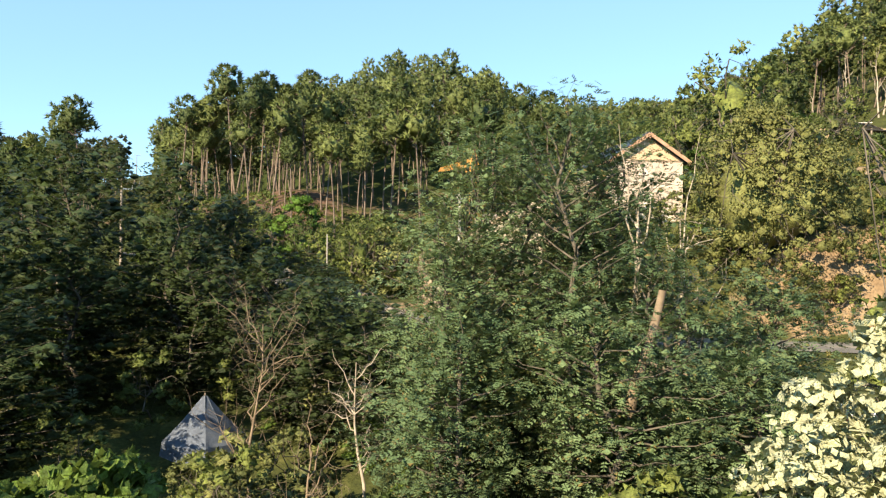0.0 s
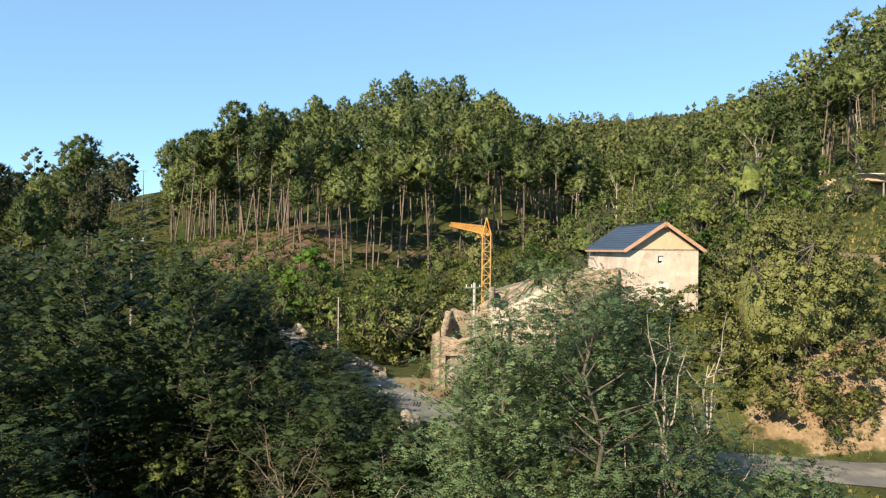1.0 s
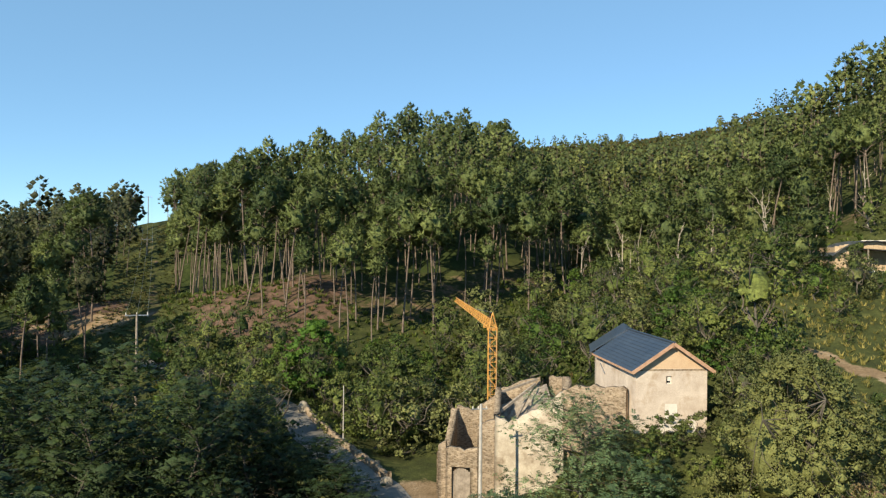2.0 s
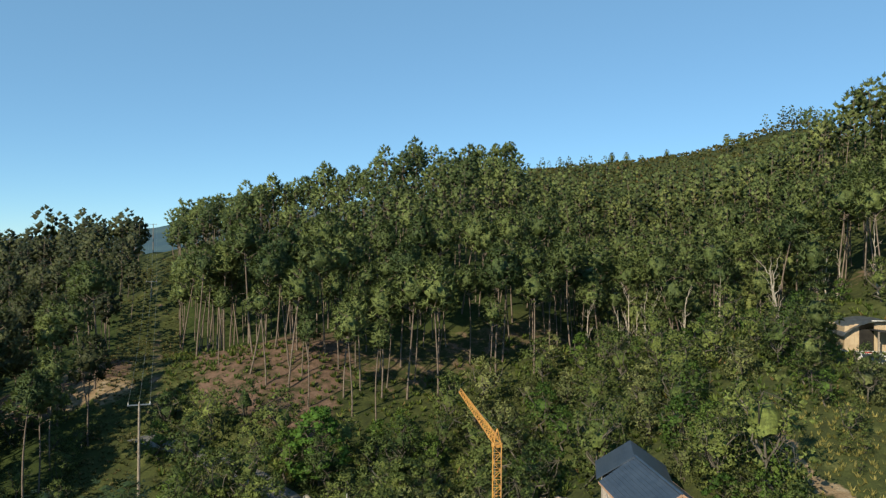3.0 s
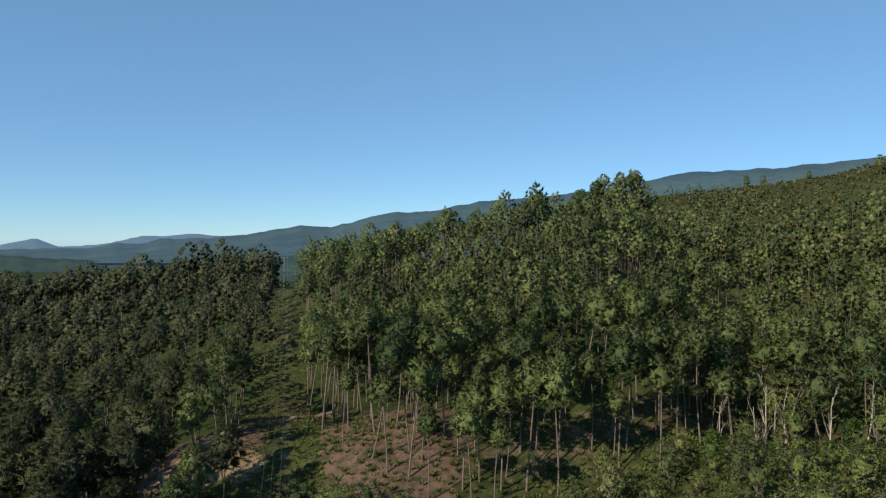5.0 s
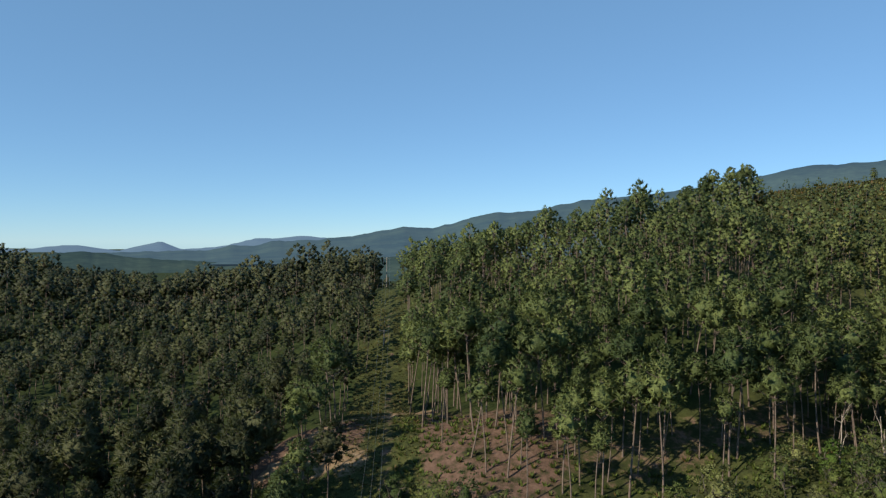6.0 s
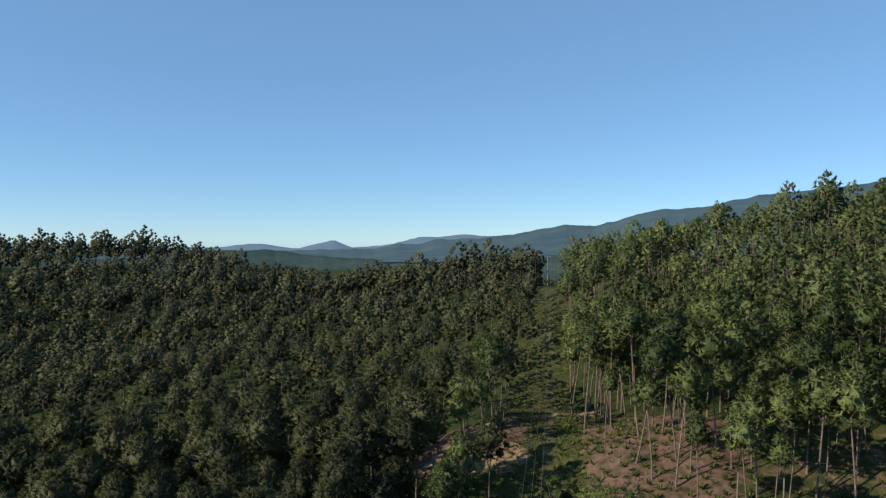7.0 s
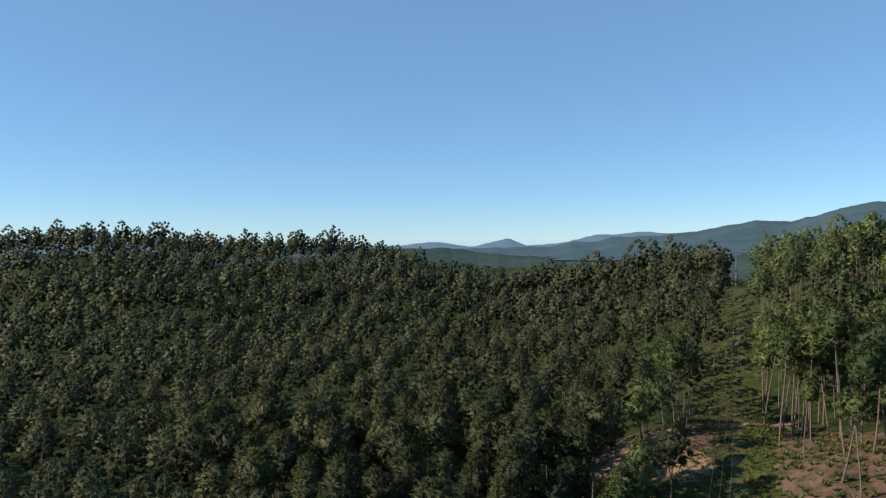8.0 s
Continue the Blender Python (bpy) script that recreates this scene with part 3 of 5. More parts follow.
part("window_board", box(bmesh.new(), wx0 + 0.14, wx1 - 0.07, 0.1, 0.13, wz0 + 0.22, wz1 - 0.08), WHITEWASH, win, "white board in the window")
part("lime_patch", box(bmesh.new(), -0.5, 0.45, -0.006, 0.01, 1.0, 2.2), WHITEWASH, house, "whitewashed blocked doorway")
part("lime_band", box(bmesh.new(), -0.9, 1.9, -0.005, 0.01, -0.6, 0.95), WHITEWASH, house)
part("stone_band", box(bmesh.new(), -HW + 0.2, HW - 0.1, -0.008, 0.01, EAVE - 0.16, EAVE - 0.02), STONE, house, "strip of bare stones under the gable")
part("ledge", box(bmesh.new(), -0.6, 2.2, -0.45, 0.02, -0.75, -0.6, bevel=0.02), CONCRETE, house, "grey concrete ledge")


def roof_side(sgn, length, course=0.34):
    """Roof slope of overlapping steel tile courses, from eaves to ridge."""
    bm = bmesh.new()
    over = 0.42
    run, rise = HW + over, RIDGE - EAVE
    slope = rise / HW
    z_e = EAVE - over * slope + 0.12
    steps_ = int(math.hypot(run, run * slope) / course)
    line = []
    for i in range(steps_):
        line.append((run * (1 - i / steps_), z_e + run * slope * i / steps_ + 0.035))
        line.append((run * (1 - (i + 1) / steps_), z_e + run * slope * (i + 1) / steps_))
    line += [(0.0, z_e + run * slope - 0.09), (run, z_e - 0.04)]
    ring = [[bm.verts.new((sgn * x, y, z)) for x, z in line] for y in (-0.45, length)]
    for k in range(len(line)):
        m = (k + 1) % len(line)
        bm.faces.new([ring[0][k], ring[0][m], ring[1][m], ring[1][k]])
    bm.faces.new(ring[0][::-1])
    bm.faces.new(ring[1])
    bmesh.ops.recalc_face_normals(bm, faces=bm.faces)
    return bm


for sgn in (-1, 1):
    part("roof", roof_side(sgn, HL - 0.1), SLATE, house, "blue-grey steel tile roof slope")
    wing = part("rear_roof", roof_side(sgn, BACK + 0.3), SLATE, house)
    wing.matrix_basis = Matrix.Translation((0, HL + 0.1, 0.02)) @ Matrix.Rotation(radians(-16), 4, "Z")
    bm = bmesh.new()
    beam(bm, (sgn * (HW + 0.44), -0.47, EAVE - 0.24), (0, -0.47, RIDGE + 0.02), 0.05, 0.26)
    part("bargeboard", bm, TIMBER, house, "pinkish new timber bargeboard")
    bm = bmesh.new()
    beam(bm, (sgn * (HW + 0.44), -0.42, EAVE - 0.22), (sgn * (HW + 0.44), HL - 0.1, EAVE - 0.22), 0.04, 0.16)
    part("gutter_board", bm, TIMBER, house)
    for y_ in (1.2, 2.8, 4.4, 6.0, 7.6):
        bm = bmesh.new()
        beam(bm, (sgn * (HW + 0.38), y_, EAVE - 0.31), (sgn * (HW - 0.4), y_, EAVE + 0.22), 0.09, 0.12)
        part("rafter_end", bm, TIMBER, house)
bm = bmesh.new()
beam(bm, (0, -0.46, RIDGE + 0.12), (0, HL, RIDGE + 0.12), 0.28, 0.08)
part("ridge_cap", bm, SLATE, house)
bm = bmesh.new()
beam(bm, (0, -0.42, RIDGE - 0.2), (0, 0.3, RIDGE - 0.2), 0.16, 0.2)
part("ridge_beam", bm, TIMBER, house)
part("drain_pipe", beam(bmesh.new(), (-HW - 0.06, HL - 2.4, 3.3), (-HW - 0.06, HL - 1.2, 4.0), 0.08, 0.08, 8), STEEL, house)

# ------------------------------------------------------------------ the ruin below the house
ruin = tagged(empty_at("ruined_mill", 0, 0, 0), "roofless stone ruin with broken walls and openings", "ruin")
RUIN = [("facade", [(-1.9, 60.4), (-1.25, 60.3)], [(0, -0.1), (1, 0.3)], -5.3, 0.6), ("facade", [(-1.25, 60.3), (1.35, 59.85)], [(0, -0.3), (0.7, -0.5), (1, -0.2)], -1.9, 0.6),
        ("facade", [(-1.25, 60.3), (-0.75, 60.2)], [(0, -1.9), (1, -1.9)], -5.3, 0.6), ("facade", [(0.75, 59.95), (1.35, 59.85)], [(0, -1.9), (1, -1.9)], -5.3, 0.6),
        ("facade", [(1.35, 59.85), (2.75, 59.6)], [(0, 1.4), (0.4, 1.9), (1, 2.0)], -5.3, 0.6),
        ("side_wall", [(-1.8, 60.8), (-1.2, 64), (-0.6, 68)], [(0, -0.9), (0.3, -1.4), (0.6, -0.4), (1, 1.2)], -5.3, 0.55),
        ("back_wall", [(-0.4, 68.3), (3.4, 68.3)], [(0, 1.4), (0.4, 1.0), (1, 2.4)], -5.3, 0.55),
        ("back_wall", [(3.6, 68.2), (7.4, 67.6)], [(0, 3.0), (0.5, 3.9), (1, 4.3)], -5.0, 0.55), ("back_wall", [(8.2, 67.5), (9.6, 67.3)], [(0, 4.4), (1, 4.2)], -4.0, 0.55),
        ("back_wall", [(7.4, 67.6), (8.2, 67.5)], [(0, 2.2), (1, 2.2)], -4.0, 0.5), ("side_wall", [(9.6, 67.2), (9.2, 62.5), (8.4, 58.7)], [(0, 4.2), (0.4, 5.0), (1, 4.9)], -3.0, 0.55),
        ("terrace_wall", [(8.2, 58.4), (10.4, 56.9), (12.6, 55.6)], [(0, 4.9), (0.25, 5.4), (0.8, 5.6), (1, 5.5)], 0.2, 0.6),
        ("inner_wall", [(2.9, 60.2), (3.3, 64.5), (3.5, 68)], [(0, 2.5), (0.5, 3.6), (1, 3.0)], -5.0, 0.5)]
for i, (nm, pts, tops, base, thick) in enumerate(RUIN):
    v, f = rubble_wall(pts, thick, tops, base, 40 + i)
    part(nm, raw_mesh(nm, v, f, STONE), STONE, ruin)
v, f = rubble_wall([(2.75, 59.6), (5.4, 59.0), (8.2, 58.4)], 0.6, [(0, 2.5), (0.2, 2.0), (0.6, 3.2), (1, 4.8)], -5.2, 70)
part("facade", raw_mesh("facade", v, f, OLDPLASTER), OLDPLASTER, ruin, "pale rendered stretch of the facade")
for k in range(9):
    part("door_board", box(bmesh.new(), -0.74 + k * 0.165, -0.585 + k * 0.165, -0.03, 0.03, -5.0, -2.05 - 0.35 * ((k - 4) / 4.5) ** 2, pose(0, 60.05, 0, 0, 0, -9.5)), OLDWOOD, ruin)
for a, b_, w in [
                ((3.2, 61.5, 2.3), (6.5, 63.5, 4.4), 0.2), ((3.4, 64.8, 3.3), (7.0, 66.8, 4.2), 0.18), ((4.2, 60.2, 1.4), (6.6, 65.8, 3.9), 0.16)]:
    part("timber", beam(bmesh.new(), a, b_, w), OLDWOOD, ruin)
# fallen roof, a slope of broken slabs leaning on the inner wall
bm = bmesh.new()
bmesh.ops.create_grid(bm, x_segments=16, y_segments=20, size=1)
for vv in bm.verts:
    vv.co = Vector((5.6 + vv.co.x * 2.3, 63.2 + vv.co.y * 3.6, 0.6 + 2.2 * (vv.co.x * 0.5 + 0.5) + 1.0 * vv.co.y + 0.5 * noise.noise(vv.co * 4)))
bmesh.ops.solidify(bm, geom=bm.faces[:], thickness=0.18)
part("fallen_roof", bm, OLDWOOD, ruin, "collapsed grey-brown roof remains")
# concrete pole in front of the ruin
pole = tagged(empty_at("concrete_pole", 1.36, 54.4, -4.9), "slim pale concrete power pole", "pole")
part("shaft", beam(bmesh.new(), (0, 0, -0.3), (0, 0, 9.4), 0.32, 0.2, 8), CONCRETE, pole)
part("crossarm", beam(bmesh.new(), (-0.7, 0, 9.0), (0.5, 0, 9.05), 0.08), STEEL, pole)
for x_ in (-0.6, -0.2, 0.4):
    part("insulator", beam(bmesh.new(), (x_, 0, 9.05), (x_, 0, 9.25), 0.09, 0.06, 8), WHITEWASH, pole)
lamp_pole = tagged(empty_at("lamp_pole", -12.2, 75.0, -4.2), "thin grey pole beside the road", "pole")
part("shaft", beam(bmesh.new(), (0, 0, -0.3), (0, 0, 6.0), 0.16, 0.1, 8), CONCRETE, lamp_pole)
for i, (x, y) in enumerate([(-5.9, 56.2), (-5.2, 53.6), (-11.8, 70.2)]):
    post = tagged(empty_at("road_post", x, y, float(height(x, y)) - 0.1), "short pale marker post at the road edge", "post", "road posts")
    part("shaft", beam(bmesh.new(), (0, 0, 0), (0, 0, 1.1), 0.16, 0.13, 6), WHITEWASH, post)

# ------------------------------------------------------------------ the crane behind the ruin
crane = tagged(empty_at("tower_crane", 3.0, 69.9, -4.8), "orange-yellow lattice tower crane behind the ruin", "crane")
bm = bmesh.new()
half, top_z, bays = 0.4, 13.2, 17
for sx_ in (-1, 1):
    for sy_ in (-1, 1):
        beam(bm, (sx_ * half, sy_ * half, 0), (sx_ * half, sy_ * half, top_z), 0.08)
part("chords", bm, CRANE, crane)
bm = bmesh.new()
for k in range(bays):
    z0, z1 = top_z * k / bays, top_z * (k + 1) / bays
    s_ = 1 if k % 2 else -1
    for sg in (-1, 1):
        beam(bm, (-half * s_, sg * half, z0), (half * s_, sg * half, z1), 0.055)
        beam(bm, (sg * half, -half * s_, z0), (sg * half, half * s_, z1), 0.055)
        beam(bm, (-half, sg * half, z1), (half, sg * half, z1), 0.05)
part("lattice", bm, CRANE, crane)
part("slewing_ring", beam(bmesh.new(), (0, 0, 13.15), (0, 0, 13.4), 1.1, 1.1, 16), CRANE, crane)
tip = Vector((-3.5, 17.8, 14.7))
root = Vector((0, 0.3, 13.35))
across = (tip - root).cross(Vector((0, 0, 1))).normalized()
bm = bmesh.new()
for t0 in range(20):
    a, b_ = root.lerp(tip, t0 / 20), root.lerp(tip, (t0 + 1) / 20)
    w0, w1 = 0.38 * (1 - 0.5 * t0 / 20), 0.38 * (1 - 0.5 * (t0 + 1) / 20)
    up0, up1 = Vector((0, 0, 0.75 * (1 - 0.45 * t0 / 20))), Vector((0, 0, 0.75 * (1 - 0.45 * (t0 + 1) / 20)))
    for sg in (-1, 1):
        beam(bm, a + across * w0 * sg, b_ + across * w1 * sg, 0.085)
        beam(bm, a + across * w0 * sg, (a + b_) / 2 + (up0 + up1) / 2, 0.05)
        beam(bm, b_ + across * w1 * sg, (a + b_) / 2 + (up0 + up1) / 2, 0.05)
    beam(bm, a + across * w0, b_ - across * w1, 0.04)
    beam(bm, a + up0, b_ + up1, 0.085)
part("jib", bm, CRANE, crane)
bm = bmesh.new()
for sg in (-1, 1):
    beam(bm, (sg * 0.4, 0.3, 13.4), (0, -0.3, 14.9), 0.08)
    beam(bm, (sg * 0.4, -0.9, 13.3), (0, -0.3, 14.9), 0.08)
    beam(bm, (sg * 0.4, 0.3, 13.4), (sg * 0.4, -1.0, 13.3), 0.08)
part("apex_frame", bm, CRANE, crane)
for a, b_ in [((0, -0.3, 14.9), root.lerp(tip, 0.45) + Vector((0, 0, 0.6))), ((0.3, -0.95, 13.3), (0.5, -0.9, 0.8)), ((-0.3, -0.95, 13.3), (-0.1, -0.9, 0.8))]:
    part("cable", beam(bmesh.new(), a, b_, 0.04, 0.04, 5), STEEL, crane)
part("trolley", box(bmesh.new(), -0.75, -0.15, 3.4, 4.1, 13.0, 13.35, bevel=0.03), CRANE, crane)
part("ballast", box(bmesh.new(), -1.2, 1.2, -1.8, 1.2, -0.2, 0.8, bevel=0.04), CONCRETE, crane)

# ------------------------------------------------------------------ power line along the cleared strip
def power_pole(x, y, top, label):
    g = float(height(x, y))
    ob = tagged(empty_at("power_pole", x, y, g, 22), label, "pole", "poles of the power line")
    h = top - g
    part("shaft", beam(bmesh.new(), (0, 0, -0.4), (0, 0, h), 0.4, 0.24, 8), OLDWOOD, ob)
    part("crossarm", beam(bmesh.new(), (-1.35, 0, h - 0.2), (1.35, 0, h - 0.2), 0.14), STEEL, ob)
    for x_ in (-1.25, 0.0, 1.25):
        part("insulator", beam(bmesh.new(), (x_, 0, h - 0.15), (x_, 0, h + 0.2), 0.14, 0.08, 8), WHITEWASH, ob)
    return Vector((x, y, top))


tops_ = [power_pole(-40.3, 88.8, 7.8, "grey power pole with a white crossarm"), power_pole(-79, 180, 18.5, "distant power pole on the cleared strip"), power_pole(-119, 272, 36, "distant power pole on the skyline of the strip")]
for i in range(2):
    for off in (-1.25, 0, 1.25):
        a, b_ = tops_[i] + Vector((off * 0.93, off * 0.37, 0.1)), tops_[i + 1] + Vector((off * 0.93, off * 0.37, 0.1))
        pts = [a.lerp(b_, t / 16) - Vector((0, 0, 4 * 2.2 * (t / 16) * (1 - t / 16))) for t in range(17)]
        bm = bmesh.new()
        for p0, p1 in zip(pts, pts[1:]):
            beam(bm, p0, p1, 0.035, 0.035, 4)
        me_ = bpy.data.meshes.new("power_cable")
        bm.to_mesh(me_)
        bm.free()
        me_.materials.append(STEEL)
        tagged(new("power_cable", me_), "thin sagging power cable between the poles", "cable", "power cables")

# ------------------------------------------------------------------ canvas tent in the hollow
tent = tagged(empty_at("tent", -12.6, 38.8, -10.8, 20), "blue-grey pyramid tent among the trees", "tent")
bm = bmesh.new()
rings = [(2.2, 0.0), (2.1, 0.75), (1.15, 1.75), (0.08, 3.1)]
loops = []
for r_, z_ in rings:
    loops.append([bm.verts.new((math.cos(a) * r_ * (0.9 if k % 2 else 1.04), math.sin(a) * r_ * (0.9 if k % 2 else 1.04), z_ - (0.08 if k % 2 else 0))) for k, a in enumerate(np.linspace(0, 2 * math.pi, 8, endpoint=False))])
for lo, hi in zip(loops, loops[1:]):
    for k in range(8):
        bm.faces.new([lo[k], lo[(k + 1) % 8], hi[(k + 1) % 8], hi[k]])
bm.faces.new(loops[-1])
bmesh.ops.solidify(bm, geom=bm.faces[:], thickness=0.03)
part("canvas", bm, CANVAS, tent)
part("pole", beam(bmesh.new(), (0, 0, 0), (0, 0, 3.2), 0.08, 0.06, 8), OLDWOOD, tent)

# ------------------------------------------------------------------ white car on the verge
car = tagged(empty_at("car", 18.2, 33.5, float(height(18.2, 33.5)), 12), "white hatchback parked on the grass verge", "car")
bm = bmesh.new()
side_ = [(-1.95, 0.35), (-1.98, 0.85), (-1.8, 0.95), (-1.45, 1.42), (0.3, 1.47), (1.0, 1.0), (1.85, 0.82), (2.0, 0.6), (2.0, 0.35)]
rows_ = []
for x_, inset in ((-0.84, 0.06), (-0.8, 0.0), (0.8, 0.0), (0.84, 0.06)):
    narrow = [(x_ * (0.82 if z_ > 1.2 else 1.0), y_, z_ - (inset if abs(x_) > 0.82 else 0)) for y_, z_ in side_]
    rows_.append([bm.verts.new(c) for c in narrow])
for r0, r1 in zip(rows_, rows_[1:]):
    for k in range(len(side_)):
        bm.faces.new([r0[k], r0[(k + 1) % len(side_)], r1[(k + 1) % len(side_)], r1[k]])
bm.faces.new(rows_[0])
bm.faces.new(rows_[-1][::-1])
bmesh.ops.recalc_face_normals(bm, faces=bm.faces)
part("body", bm, PAINTWHITE, car)
part("rear_window", box(bmesh.new(), -0.56, 0.56, -0.012, 0.012, -0.26, 0.26, pose(0, -1.64, 1.2, -36, 0, 0)), GLASS, car)
part("windscreen", box(bmesh.new(), -0.58, 0.58, -0.012, 0.012, -0.36, 0.36, pose(0, 0.68, 1.26, 55, 0, 0)), GLASS, car)
for x_ in (-0.76, 0.76):
    part("side_window", box(bmesh.new(), -0.012, 0.012, -1.1, 0.35, 1.02, 1.36, pose(x_, 0, 0, 0, -8 if x_ > 0 else 8, 0)), GLASS, car)
    part("tail_light", box(bmesh.new(), x_ - 0.09, x_ + 0.03, -2.0, -1.9, 0.72, 0.92, bevel=0.02), REDPAINT, car)
    for y_ in (-1.25, 1.25):
        wheel = part("wheel", beam(bmesh.new(), (x_ - 0.1, y_, 0.31), (x_ + 0.1, y_, 0.31), 0.62, 0.62, 18), RUBBER, car)
        part("rim", beam(bmesh.new(), (x_ - 0.11, y_, 0.31), (x_ + 0.11, y_, 0.31), 0.38, 0.38, 14), STEEL, wheel)
part("bumper", box(bmesh.new(), -0.84, 0.84, -2.06, -1.9, 0.35, 0.58, bevel=0.04), RUBBER, car)
part("number_plate", box(bmesh.new(), -0.26, 0.26, -2.075, -2.06, 0.42, 0.53), WHITEWASH, car)

# ------------------------------------------------------------------ cabin with a curved roof on the slope
cg = 13.7
cabin = tagged(empty_at("cabin", 56.2, 101.3, cg, -8), "wooden cabin with a curved grey sheet roof", "cabin")
cabin.matrix_basis = cabin.matrix_basis @ Matrix.Scale(1.4, 4)
part("floor", box(bmesh.new(), -3.4, 3.4, -2.4, 2.4, -1.0, 0.15), CONCRETE, cabin)
for k in range(15):
    if k not in (3, 4, 5):
        part("wall_board", box(bmesh.new(), -3.3 + k * 0.44, -2.875 + k * 0.44, -2.25, -2.17, 0.15, 2.45 + 0.5 * math.sin(math.pi * (k + 0.5) / 15)), PLANKS, cabin)
part("wall", box(bmesh.new(), -3.3, -3.2, -2.17, 2.2, 0.15, 2.4), PLANKS, cabin)
part("wall", box(bmesh.new(), 3.2, 3.3, -2.17, 2.2, 0.15, 2.4), PLANKS, cabin)
part("wall", box(bmesh.new(), -3.3, 3.3, 2.2, 2.3, 0.15, 2.4), PLANKS, cabin)
bm = bmesh.new()
arch = [(math.sin(t) * 5.2, math.cos(t) * 5.2 - 2.15) for t in np.linspace(-0.78, 0.78, 22)]
rings = [[bm.verts.new((x_, y_, z_ + (0.04 if k % 2 else 0))) for k, (x_, z_) in enumerate(arch)] for y_ in (-2.9, 2.7)]
for k in range(21):
    bm.faces.new([rings[0][k], rings[0][k + 1], rings[1][k + 1], rings[1][k]])
bmesh.ops.solidify(bm, geom=bm.faces[:], thickness=0.08)
part("roof", bm, STEEL, cabin, "curved grey corrugated roof")
# near-black sheet that paints the shade inside the open doorway
part("doorway_shade", box(bmesh.new(), -1.95, -0.7, -2.2, -2.15, 0.15, 2.2), DOORWAY_DARK, cabin)
part("roof_strip", box(bmesh.new(), -1.0, 1.8, -2.6, -2.45, 3.02, 3.1), WHITEWASH, cabin)
part("porch_roof", box(bmesh.new(), -1.2, 3.2, -4.4, -2.3, 2.1, 2.2, pose(0, 0, 0, 0, 4, 0)), RUBBER, cabin, "dark porch roof")
for x_, y_ in ((-1.1, -4.3), (1.0, -4.3), (3.0, -4.3)):
    part("post", beam(bmesh.new(), (x_, y_, -0.9), (x_, y_, 2.2), 0.12), OLDWOOD, cabin)
for (x, y, w, d_, h, mt, text) in [(52.6, 95.6, 0.9, 0.5, 0.9, REDPAINT, "red crate beside the cabin"), (53.9, 95.2, 1.3, 0.5, 0.8, WHITEWASH, "white cloth bundle beside the cabin"), (51.2, 94.6, 1.4, 0.7, 0.35, WHITEWASH, "white sacks on the ground by the cabin")]:
    crate = tagged(empty_at("crate", x, y, float(height(x, y)), 15), text, "crate")
    part("body", box(bmesh.new(), -w / 2, w / 2, -d_ / 2, d_ / 2, -0.1, h, bevel=0.06), mt, crate)
frame_ = tagged(empty_at("cold_frame", 50.6, 91.0, float(height(50.6, 91.0)), -10), "white-framed dark panel tilted on the slope", "panel")
part("glass", box(bmesh.new(), -1.2, 1.2, -0.9, 0.9, 0.0, 0.04, pose(0, 0, 0.75, 28, 0, 0)), GLASS, frame_)
for a in [(-1.3, -1.2, -1.0, 1.0), (1.2, 1.3, -1.0, 1.0), (-1.2, 1.2, -1.0, -0.9), (-1.2, 1.2, 0.9, 1.0)]:
    part("frame_bar", box(bmesh.new(), a[0], a[1], a[2], a[3], -0.03, 0.08, pose(0, 0, 0.75, 28, 0, 0)), WHITEWASH, frame_)
for x_ in (-1.2, 1.2):
    part("leg", beam(bmesh.new(), (x_, 0.8, -0.4), (x_, 0.8, 1.1), 0.08), WHITEWASH, frame_)
# ------------------------------------------------------------------ plants: building blocks
def unit(v):
    return v / np.maximum(np.linalg.norm(v, axis=-1, keepdims=True), 1e-9)


def cards(base, along, side, length, width, outward=None):
    """Pointed leaves, broad at the base, tip along; outward is the way the clump faces there. Returns (n, 3, 6): corners and normals."""
    length, width = np.asarray(length)[..., None], np.asarray(width)[..., None]
    face = np.cross(side, along)
    out = face if outward is None else outward
    side = np.where(np.sum(face * out, -1, keepdims=True) < 0, -side, side)
    p = np.stack([base + side * width * 0.5 + along * length * 0.15, base + along * length, base - side * width * 0.5 + along * length * 0.1], 1)
    return np.concatenate([p, np.repeat(unit(out)[:, None], 3, 1)], -1)


def leaf_faces(n_):
    return np.arange(n_ * 3).reshape(n_, 3)


def tube(points, radii, sides=6):
    """A tapered limb along points."""
    p = np.asarray(points, float)
    d = unit(np.gradient(p, axis=0))
    ref = np.where(np.abs(d[:, 2:3]) > 0.9, np.array([[1.0, 0, 0]]), np.array([[0, 0, 1.0]]))
    u = unit(np.cross(d, ref))
    v = np.cross(d, u)
    a = np.linspace(0, 2 * np.pi, sides, endpoint=False)
    ring = p[:, None] + np.asarray(radii)[:, None, None] * (np.cos(a)[None, :, None] * u[:, None] + np.sin(a)[None, :, None] * v[:, None])
    i = np.arange(len(p) - 1)[:, None] * sides
    j = np.arange(sides)[None]
    k = (j + 1) % sides
    f = np.stack([i + j, i + k, i + sides + k, i + sides + j], -1).reshape(-1, 4)
    return ring.reshape(-1, 3), f


class Bag:
    """Collects limbs into one mesh."""
    def __init__(self):
        self.v, self.f, self.n = [], [], 0

    def limb(self, points, radii, sides=6):
        v, f = tube(points, radii, sides)
        self.v.append(v)
        self.f.append(f + self.n)
        self.n += len(v)

    def arrays(self):
        return np.concatenate(self.v), np.concatenate(self.f)

    def mesh(self, name, material):
        v, f = self.arrays()
        return raw_mesh(name, v, f, material, smooth=True)


